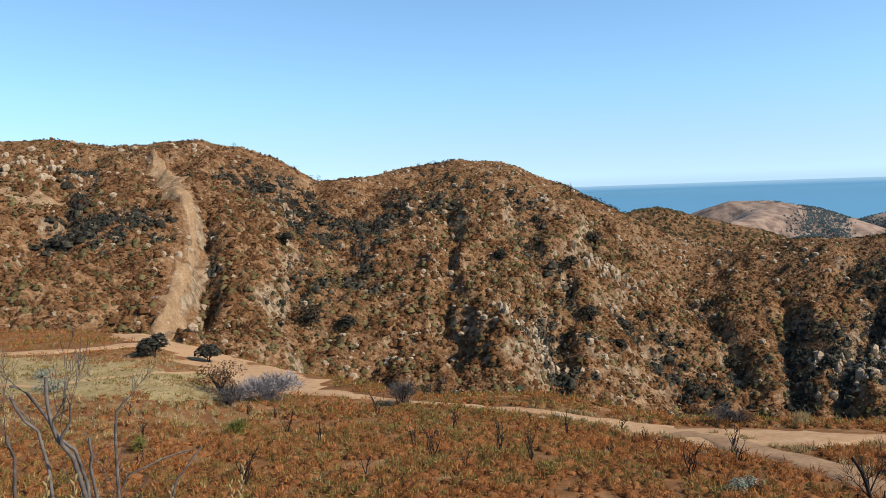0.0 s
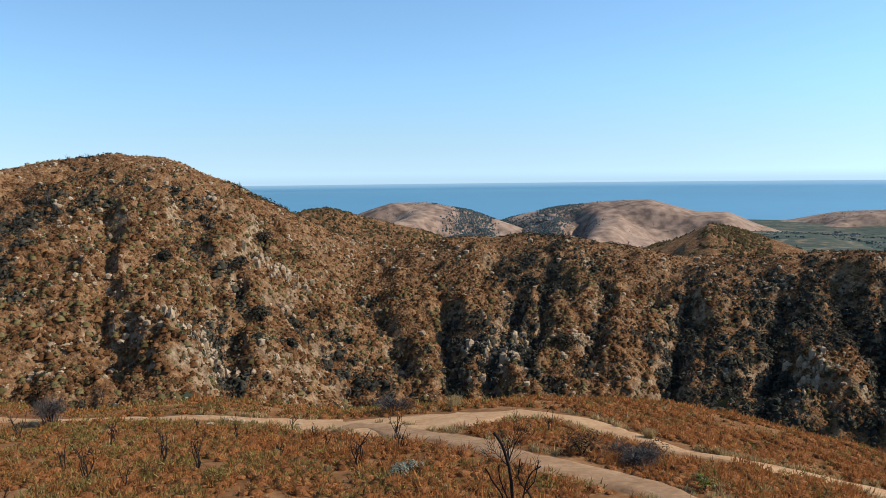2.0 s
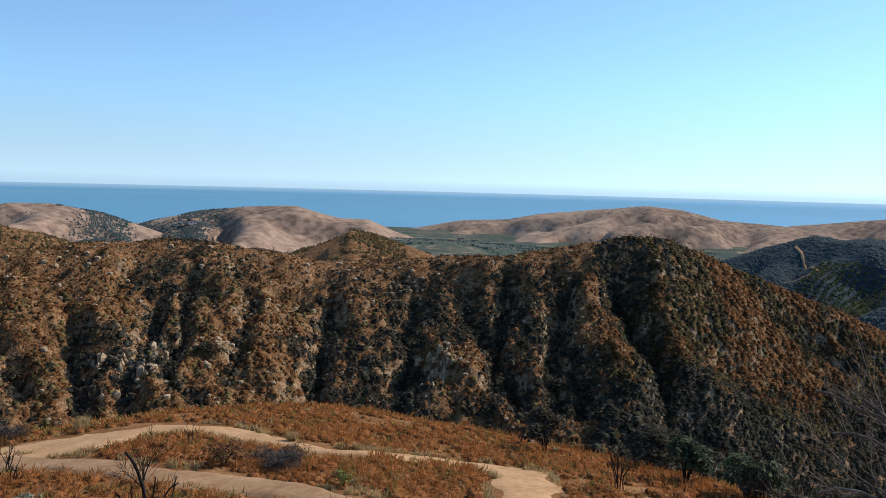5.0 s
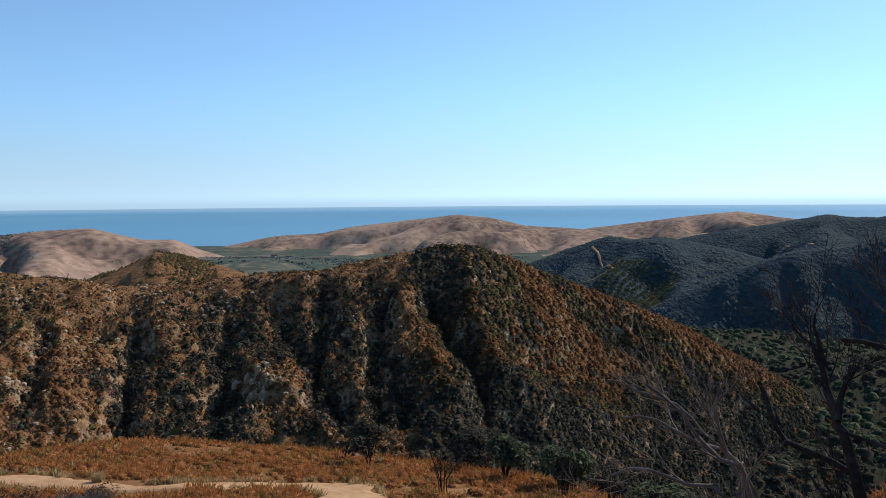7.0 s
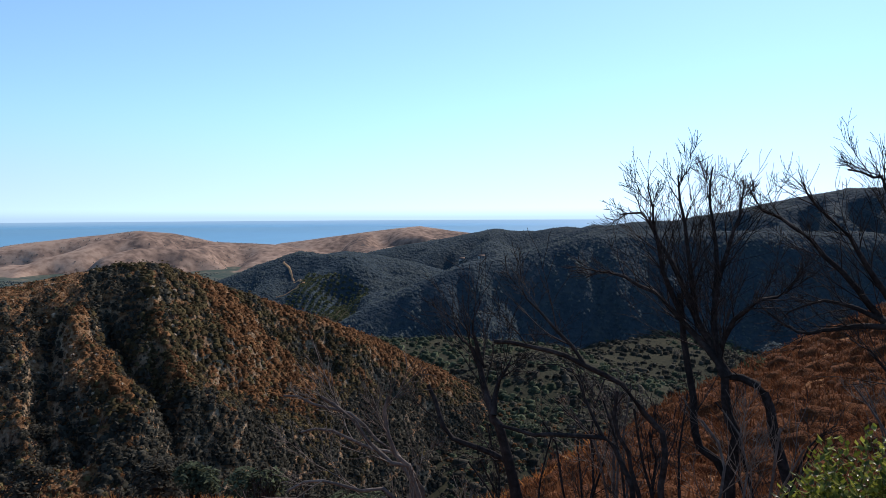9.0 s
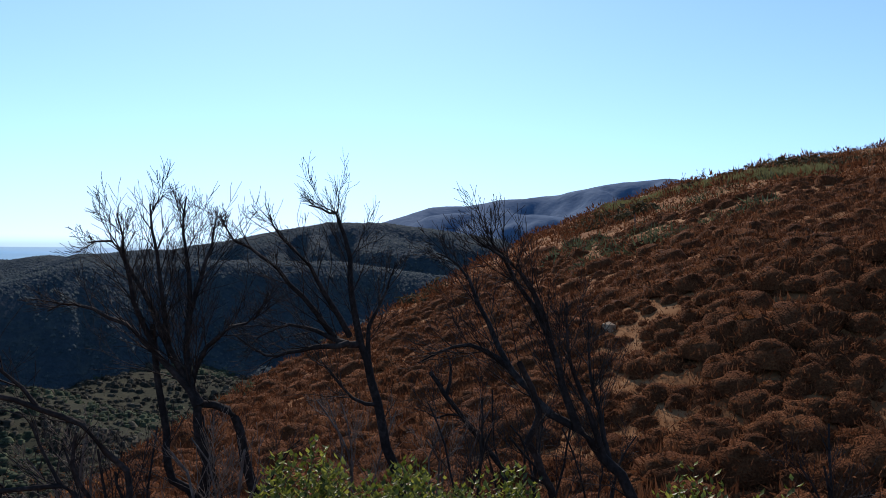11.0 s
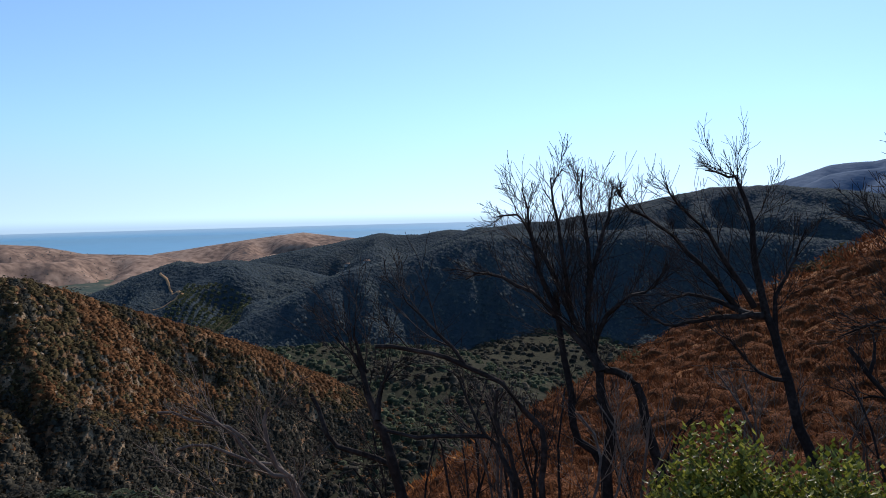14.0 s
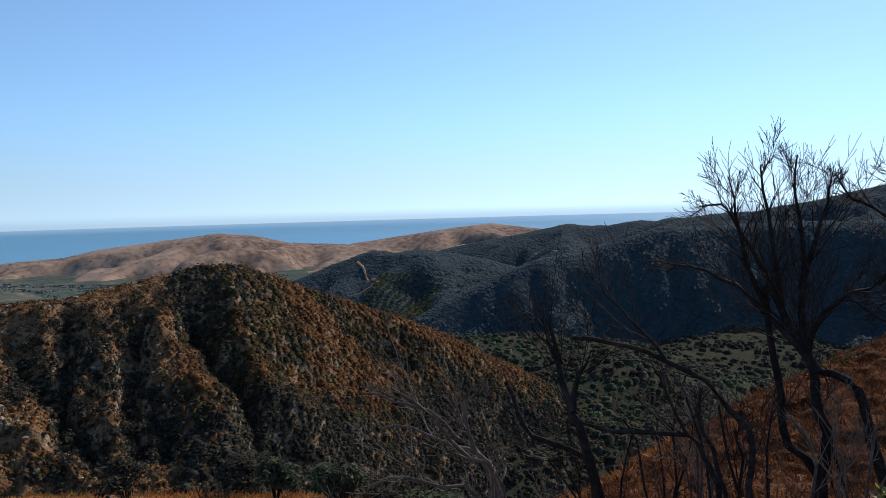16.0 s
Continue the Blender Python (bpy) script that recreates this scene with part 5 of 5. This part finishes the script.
def plant(name, label, category, x, y, wide, tall, mat, seed, leaf=0.12, count=420, bare=0.0, wood=None, group="", z=None, gap=0.25):
    """A shrub or small tree: crooked stems, and a crown of separate leaves (or twigs where bare) with an uneven outline."""
    rs, rnd = np.random.RandomState(seed), random.Random(seed)
    root = new(name)
    root.location = (x, y, gz(x, y) if z is None else z)
    tagged(root, label, category, group=group)
    lobes = []
    for i in range(rnd.randint(4, 6)):
        a = rnd.uniform(0, 6.28)
        reach = wide * rnd.uniform(0.15, 0.34)
        top = Vector((math.cos(a) * reach, math.sin(a) * reach, tall * rnd.uniform(0.4, 0.72)))
        mid = Vector((top.x * 0.35 + rnd.gauss(0, 0.04), top.y * 0.35 + rnd.gauss(0, 0.04), top.z * 0.5))
        v, f = [], []
        tube(v, f, [(0, 0, -0.1), mid, top], [0.028 * wide, 0.018 * wide, 0.006 * wide], 5)
        for _ in range(4):
            twig(rnd, v, f, mid.lerp(top, rnd.uniform(0.2, 1)), (rnd.gauss(0, 1), rnd.gauss(0, 1), 0.8), tall * 0.3, 0.008 * wide, 1, 0.004)
        poly_object("trunk" if i == 0 else "stem", v, f, wood or M_CHAR, root)
        lobes.append((top, wide * rnd.uniform(0.28, 0.4)))
    tri = []
    for top, rad in lobes:
        n = count // len(lobes)
        if bare == 2:
            t = spiky_form(rs, n, tall=1.3, spread=1.1, width=0.022) * rad + np.array([top.x, top.y, top.z * 0.1])
        elif bare:
            t = np.concatenate([twig_cloud(rs, n * 3, 0.014) * np.array([rad, rad, tall * 0.5]) + np.array([top.x, top.y, top.z * 0.62]),
                                spiky_form(rs, n // 5, tall=tall * 0.8, spread=rad * 1.3, width=0.016) + np.array([top.x * 0.5, top.y * 0.5, 0])])
        else:
            c = leafy_form(rs, n, leaf / rad * 0.5, tall=1.5, lump=gap)
            c[:, :, 2] -= 0.65
            t = c * rad * np.array([1, 1, 0.8]) + np.array(top)
        tri.append(t)
    v = np.concatenate(tri).reshape(-1, 3)
    v[:, 2] = np.maximum(v[:, 2], 0.02)
    mesh_object("crown", v, np.arange(len(v)).reshape(-1, 3), mat, root, flat=True)
    return root


plant("tree", "small round dark green tree on the sandy bench", "tree", -31.3, 83.5, 2.9, 2.5, M_DARK, 31, leaf=0.5, count=1100, group="round trees on the bench")
plant("tree", "small dark green tree leaning beside the road", "tree", -27.0, 88.0, 2.3, 2.1, M_DARK, 32, leaf=0.5, count=1000, group="round trees on the bench")
plant("shrub", "brown half-dead shrub beside a grey bush", "shrub", -19.1, 65.0, 4.2, 2.6, M_BROWN, 33, leaf=0.2, count=900)
plant("shrub", "large pale grey leafless bush beside the road", "shrub", -14.8, 63.2, 5.2, 2.4, M_PALE, 34, count=1300, bare=1, wood=M_ASHEN)
plant("shrub", "dark purple-grey leafless bush on the bench", "shrub", -17.4, 60.5, 3.6, 1.6, M_GREY, 35, count=700, bare=1)
plant("shrub", "upright bright green resprouting bush", "shrub", -13.4, 48.2, 1.7, 1.2, M_LEAF, 36, count=420, bare=1, group="green shrubs on the bench")
plant("shrub", "burnt bush resprouting green at its foot", "shrub", -3.9, 63.5, 2.4, 2.4, M_GREY, 37, count=600, bare=1)
plant("shrub", "dark brown brush clump behind the pullout", "shrub", 19.4, 53.8, 2.6, 1.4, M_GREY, 38, count=700, bare=1)
plant("grass_clump", "tall straw-coloured grass clump by the pullout", "grass", 23.4, 52.0, 2.0, 0.9, M_STRAW, 39, count=700, bare=2, wood=M_STRAW)
plant("shrub", "dark red-brown bush between the two roads", "shrub", 22.0, 33.5, 1.9, 1.3, M_BROWN, 40, leaf=0.14, count=700)
plant("shrub", "broad grey twiggy bush between the roads", "shrub", 23.6, 31.0, 3.0, 1.1, M_GREY, 41, count=1000, bare=1, wood=M_ASHEN)
plant("shrub", "dark brown bush near the road fork", "shrub", 25.2, 31.6, 2.2, 0.9, M_BROWN, 42, leaf=0.14, count=600)
plant("grass_clump", "bleached dry grass clump at the road bend", "grass", 28.6, 36.0, 1.6, 0.7, M_STRAW, 43, count=600, bare=2, wood=M_STRAW)
plant("grass_clump", "bleached dry grass beside the dark bush", "grass", 22.8, 34.5, 1.4, 0.6, M_STRAW, 44, count=500, bare=2, wood=M_STRAW)
plant("shrub", "small green bush beside the road", "shrub", 22.9, 25.6, 0.8, 0.9, M_LEAF, 45, leaf=0.1, count=350, group="green shrubs on the bench")
plant("shrub", "green bush growing in rust-brown brush", "shrub", -17.0, 42.8, 1.3, 0.8, M_LEAF, 46, leaf=0.1, count=380, group="green shrubs on the bench")
plant("shrub", "silvery sage bush in brown brush", "shrub", 11.7, 32.8, 1.2, 0.6, M_SAGE, 47, leaf=0.1, count=420, group="sage bushes")
plant("shrub", "silvery grey-green sage bush on the bench", "shrub", 13.0, 33.8, 0.9, 0.5, M_SAGE, 48, leaf=0.1, count=360, group="sage bushes")
plant("shrub", "low blue-grey sage in the meadow", "shrub", -30.5, 59.5, 2.6, 0.7, M_SAGE, 49, leaf=0.16, count=500, group="sage bushes")
plant("shrub", "pale sage bush in straw meadow", "shrub", -34.5, 66.0, 2.4, 0.6, M_SAGE, 50, leaf=0.16, count=500, group="sage bushes")
plant("shrub", "yellow-green bush on the brown bench", "shrub", 4.4, 35.6, 1.1, 0.7, M_OLIVE, 51, leaf=0.1, count=380, group="green shrubs on the bench")
for i, (x, y, w, h, lab, m) in enumerate((
        (41.6, 27.6, 3.0, 3.0, "dark oak below the bench brow", M_DARK), (39.3, 17.2, 2.6, 2.5, "olive-green oak at the slope's foot", M_VALE), (37.2, 13.2, 2.6, 2.4, "dusty green oak on the brow", M_VALE),
        (43.5, 20.5, 3.0, 3.2, "dense dark oak above the canyon", M_DARK), (47.0, 22.0, 3.4, 3.4, "dark evergreen oak beneath the brow", M_DARK), (41.0, 9.0, 3.0, 3.2, "dull green oak on the lower slope", M_VALE), (44.0, 12.0, 3.0, 3.0, "dark oak in the gully head", M_DARK))):
    plant("oak_tree", lab, "tree", x, y, w, h, m, 60 + i, leaf=0.32, count=900, group="oaks below the brow")


# ---- small burnt snags ----
def snag(label, x, y, z, tall, seed, stems=4, mat=None):
    rnd = random.Random(seed)
    root = new("snag")
    root.location = (x, y, z)
    tagged(root, label, "snag", group="burnt snags")
    for i in range(stems):
        a, lean = rnd.uniform(0, 6.28), rnd.uniform(0.05, 0.45)
        h = tall * rnd.uniform(0.5, 1.0)
        pts = [Vector((math.cos(a) * 0.04 * i, math.sin(a) * 0.04 * i, -0.08))]
        for k in range(1, 5):
            q = k / 4
            pts.append(Vector((math.cos(a) * lean * h * q + rnd.gauss(0, 0.05), math.sin(a) * lean * h * q + rnd.gauss(0, 0.05), h * q)))
        v, f = [], []
        tube(v, f, pts, [0.035, 0.03, 0.026, 0.02, 0.012], 5)
        for _ in range(3):
            k = rnd.randint(2, 4)
            twig(rnd, v, f, pts[k], (rnd.gauss(0, 0.6), rnd.gauss(0, 0.6), 0.8), h * 0.3, 0.014, 1, 0.008)
        poly_object("stem", v, f, mat or M_CHAR, root)
    return root


DESIGNS = [snag("small charred forked snag in rust-brown brush", -4.3, 37.2, gz(-4.3, 37.2), 1.25, 71, 2), snag("charred many-stemmed stump on the bench", -10.6, 50.4, gz(-10.6, 50.4), 1.5, 72, 5),
           snag("thin bent burnt stems on the bench", -7.7, 45.3, gz(-7.7, 45.3), 1.5, 73, 3), snag("short split charred stump", 0.2, 53.0, gz(0.2, 53.0), 1.0, 74, 4)]
SPOTS = [(0.5, 37.7), (2.6, 42.2), (7.0, 47.7), (11.4, 45.9), (11.0, 37.2), (15.0, 41.6), (17.7, 33.3), (-18.4, 46.5), (-16.1, 39.9), (-9.8, 36.6), (-2.2, 44.6), (10.9, 50.2), (11.5, 43.6),
         (10.9, 36.0), (23.5, 39.0), (-15.0, 57.5), (-17.5, 55.9), (3.9, 39.5), (0.1, 49.1), (-12.9, 57.0), (5.2, 51.0), (-5.5, 58.0), (14.0, 38.5), (8.3, 41.0), (-21.5, 52.0), (-1.0, 40.2)]
for i, (x, y) in enumerate(SPOTS):
    copy_thing(DESIGNS[i % 4], pose(x, y, gz(x, y), 0, 0, 77 * i))
tall_snag = snag("bare burnt tree with spread limbs on the slope", 33.8, 18.1, gz(33.8, 18.1), 2.3, 81, 7)
for x, y, turn in ((36.2, 12.2, 40), (34.0, 12.0, 150), (45.5, 30.0, 220), (31.5, 9.0, 300)):
    copy_thing(tall_snag, pose(x, y, gz(x, y), 0, 0, turn))
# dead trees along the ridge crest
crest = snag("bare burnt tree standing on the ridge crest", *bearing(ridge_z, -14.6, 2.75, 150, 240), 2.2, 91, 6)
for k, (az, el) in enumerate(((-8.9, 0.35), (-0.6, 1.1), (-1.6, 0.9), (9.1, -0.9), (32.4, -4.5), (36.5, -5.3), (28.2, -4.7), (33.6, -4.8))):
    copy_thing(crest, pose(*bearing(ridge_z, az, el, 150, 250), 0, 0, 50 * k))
# stems behind the hillside's brow
for k, (az, r) in enumerate(((124, 84), (131.5, 99), (133.5, 102), (136, 104), (137.2, 106), (139.5, 108), (128, 92), (141.5, 109))):
    x, y = math.sin(radians(az)) * r, math.cos(radians(az)) * r
    copy_thing(DESIGNS[(k * 3 + 1) % 4], pose(x, y, gz(x, y), 0, 0, 61 * k))
# larger dark shrubs and oaks on the ridge face
for k, (x, y, w) in enumerate(((37, 196, 5.0), (-25, 139, 5.0), (-18, 140, 3.6), (28, 177, 4.5), (29, 159, 5.0), (11, 167, 3.6), (-32, 158, 4.0), (95, 150, 5.0), (175, 84, 5.0), (152, 100, 5.5), (120, 128, 4.0), (33, 152, 3.4), (60, 168, 4.0))):
    plant("oak_tree", "dark evergreen oak on the rocky ridge face", "tree", x, y, w, w * 0.62, M_DARK, 110 + k, leaf=0.5, count=500, group="oaks on the ridge", z=float(ridge_z(np.array(float(x)), np.array(float(y)))) - 0.2)


# ---- leafy shrub beside the path ----
def leafy_shrub(label, x, y, wide, tall, shoots, seed):
    rnd = random.Random(seed)
    root = new("leafy_shrub")
    root.location = (x, y, gz(x, y))
    tagged(root, label, "shrub", group="leafy shrubs beside the path")
    lv, lf = [], []
    for i in range(shoots):
        a, q = rnd.uniform(0, 6.28), math.sqrt(rnd.random())
        px, py = math.cos(a) * q * wide / 2, math.sin(a) * q * wide / 2
        h = tall * (0.62 + 0.38 * (1 - q * q)) * rnd.uniform(0.72, 1.05)
        top = Vector((px, py, h))
        low = Vector((px * 0.45, py * 0.45, h * 0.25))
        v, f = [], []
        tube(v, f, [low * 0.4, low, low.lerp(top, 0.6) + Vector((rnd.gauss(0, 0.03), rnd.gauss(0, 0.03), 0)), top], [0.012, 0.009, 0.005, 0.002], 4)
        if i % 10 == 0:
            poly_object("stem", v, f, M_TWIG, root)
        n = rnd.randint(20, 30)
        for k in range(n):
            t = 0.35 + 0.65 * (k / n)
            c = low.lerp(top, t) + Vector((rnd.gauss(0, 0.018), rnd.gauss(0, 0.018), 0))
            g = k * 2.4 + rnd.uniform(-0.4, 0.4)
            out = Vector((math.cos(g), math.sin(g), rnd.uniform(0.3, 1.3))).normalized()
            ln, w = rnd.uniform(0.04, 0.068), rnd.uniform(0.011, 0.018)
            side = out.cross(Vector((0, 0, 1))).normalized()
            nrm = side.cross(out)
            b = len(lv)
            lv += [c, c + out * ln * 0.5 + side * w, c + out * ln + nrm * ln * 0.08, c + out * ln * 0.5 - side * w, c + out * ln * 0.5 - nrm * w * 0.5]
            lf += [(b, b + 1, b + 4), (b + 1, b + 2, b + 4), (b + 2, b + 3, b + 4), (b + 3, b, b + 4)]
    v = np.array([tuple(q) for q in lv])
    mesh_object("foliage", v, np.array(lf), M_LEAF, root, flat=False)


def beside(az, r):
    return math.sin(radians(az)) * r, math.cos(radians(az)) * r


leafy_shrub("bright green leafy shrub with upright shoots", *beside(110.5, 5.3), 0.95, 1.34, 190, 5)
leafy_shrub("green leafy shrub below a burnt trunk", *beside(117.5, 5.4), 1.1, 1.22, 210, 6)
leafy_shrub("low green leafy shrub in orange brush", *beside(123.5, 5.5), 1.0, 1.16, 180, 7)
leafy_shrub("small yellow-green leafy shrub", *beside(136.0, 5.6), 0.7, 1.24, 120, 8)
leafy_shrub("small green shrub beside thin burnt stems", *beside(141.0, 5.6), 0.6, 1.2, 84, 9)


# ---- thin undergrowth of dead stems near the trees ----
for k, (az, r, h) in enumerate(((96, 8.5, 1.5), (99, 7.2, 1.3), (106, 9.5, 1.6), (114, 10.5, 1.7), (90, 7.8, 1.3), (93.5, 9.5, 1.6), (119, 9.0, 1.6), (125, 10, 1.8), (127, 8.2, 1.6), (84, 8.5, 1.2), (130, 9.5, 1.5), (146, 8.5, 1.6), (104.5, 7.0, 1.2), (121.5, 8.0, 1.7))):
    x, y = beside(az, r)
    rnd = random.Random(300 + k)
    limbs = []
    for j in range(4):
        u = rnd.uniform(-0.5, 0.5)
        limbs.append((rnd.uniform(0.009, 0.016), [(u * 0.15, -0.06), (u * 0.5 + rnd.gauss(0, 0.05), h * 0.35), (u * 0.8 + rnd.gauss(0, 0.06), h * 0.7), (u * 1.3, h * rnd.uniform(0.8, 1.1))]))
    burnt_tree("thin dead shrub with bare charred stems", (x, y), az, limbs, seed=330 + k, twigs=3.0, mat=M_ASHEN if k % 3 == 0 else M_CHAR)


# ---- grass stalks at the path's edge ----
def grass_stalks(label, az, r, tall, count, seed):
    rnd = random.Random(seed)
    x, y = beside(az, r)
    root = new("grass_clump")
    root.location = (x, y, gz(x, y))
    tagged(root, label, "grass", group="dry grass at the path's edge")
    for i in range(count):
        px, py, a = rnd.gauss(0, 0.10), rnd.gauss(0, 0.10), rnd.uniform(0, 6.28)
        h, lean = tall * rnd.uniform(0.7, 1.0), rnd.uniform(0.05, 0.25)
        pts = [Vector((px + math.cos(a) * lean * h * q * q, py + math.sin(a) * lean * h * q * q, h * q - 0.02)) for q in (0, 0.3, 0.6, 0.85, 1)]
        v, f = [], []
        tube(v, f, pts, [0.003, 0.0027, 0.0023, 0.0018, 0.001], 3)
        for k in range(16):
            c = pts[3].lerp(pts[4], k / 15) if k > 4 else pts[2].lerp(pts[3], 0.6 + 0.08 * k)
            g = k * 2.1
            o = Vector((math.cos(g) * 0.009, math.sin(g) * 0.009, 0.022))
            tube(v, f, [c, c + o * 0.5, c + o], [0.001, 0.0048, 0.0008], 4)
        poly_object("stalk", v, f, M_STRAW, root)


for az, r, h, n, sd in ((-23, 2.6, 1.36, 8, 1), (-19.8, 2.7, 1.28, 4, 2), (-13.3, 2.8, 1.26, 3, 3), (-27, 2.5, 1.24, 10, 4), (-29, 2.6, 1.28, 10, 5), (-25, 2.9, 1.34, 9, 6), (-31, 2.7, 1.32, 9, 7), (-17, 2.9, 1.24, 3, 8)):
    grass_stalks("bleached seeding grass stalks at the path's edge", az, r, h, n, sd)


# ---- far buildings, track and orchard ----
def house(label, x, y, z, size, turn, wall):
    root = new("house")
    root.matrix_world = pose(x, y, z, 0, 0, turn)
    tagged(root, label, "house", group="far houses")
    w, d, h = size, size * 0.6, size * 0.32
    bm = bmesh.new()
    bmesh.ops.create_cube(bm, size=1, matrix=Matrix.Translation((0, 0, h / 2 - 0.5)) @ Matrix.Diagonal((w, d, h + 1, 1)))
    me = bpy.data.meshes.new("wall")
    bm.to_mesh(me)
    bm.free()
    me.materials.append(wall)
    new("wall", me).parent = root
    e, t = 0.5, h * 0.75
    v = [(-w / 2 - e, -d / 2 - e, h), (w / 2 + e, -d / 2 - e, h), (w / 2 + e, 0, h + t), (-w / 2 - e, 0, h + t), (-w / 2 - e, d / 2 + e, h), (w / 2 + e, d / 2 + e, h)]
    v += [(a, b, c + 0.25) for a, b, c in v]
    f = [(0, 1, 2, 3), (3, 2, 5, 4), (6, 9, 8, 7), (9, 10, 11, 8), (0, 6, 7, 1), (4, 5, 11, 10), (0, 3, 9, 6), (3, 4, 10, 9), (1, 7, 8, 2), (2, 8, 11, 5)]
    poly_object("roof", [Vector(q) for q in v], f, M_ROOF, root)
    for k in (-0.3, 0.0, 0.3):
        bm = bmesh.new()
        bmesh.ops.create_cube(bm, size=1, matrix=Matrix.Translation((k * w, -d / 2 - 0.05, h * 0.5)) @ Matrix.Diagonal((w * 0.1, 0.1, h * 0.4, 1)))
        me = bpy.data.meshes.new("window")
        bm.to_mesh(me)
        bm.free()
        me.materials.append(M_PANE)
        new("window", me).parent = root


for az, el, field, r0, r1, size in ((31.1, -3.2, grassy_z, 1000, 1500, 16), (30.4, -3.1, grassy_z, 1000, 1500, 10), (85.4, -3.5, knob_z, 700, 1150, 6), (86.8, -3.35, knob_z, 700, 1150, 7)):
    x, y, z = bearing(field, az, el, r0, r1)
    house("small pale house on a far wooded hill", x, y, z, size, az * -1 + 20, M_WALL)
for az, r, size in ((49.2, 1240, 9), (50.9, 1350, 8), (49.9, 1420, 10), (53.0, 1300, 7)):
    x, y = beside(az, r)
    house("white farm building on the coastal plain", x, y, gz(x, y), size, 30 + az, M_WALL)
drape("dirt_track", "pale dirt track zigzagging down the wooded hill", "road", HILL_TRACK, track_z, M_ROAD, lift=0.6, step=3, across=5, kind="structure")
ox, oy = [], []
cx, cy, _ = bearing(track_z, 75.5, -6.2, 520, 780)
for i in range(16):
    for j in range(12):
        ox.append(cx + (i - 8) * 5.0 + (j - 6) * 1.5)
        oy.append(cy + (j - 6) * 5.0)
ox, oy = np.array(ox), np.array(oy)
scatter("orchard", "rows of small green orchard trees on the hill", "trees", M_OLIVE2, ox, oy, np.maximum(track_z(ox, oy), ground_z(ox, oy)), 1.5 + 0.5 * rng.rand(len(ox)), CROWN, rng)
# a stake on the hillside
x, y = beside(132.8, 58)
v, f = [], []
tube(v, f, [(0, 0, -0.2), (0, 0, 0.55), (0.01, 0, 1.15)], [0.05, 0.045, 0.04], 8)
stake = poly_object("stake", v, f, M_ASHEN)
stake.location = (x, y, gz(x, y))
tagged(stake, "weathered wooden stake standing in orange brush", "stake")
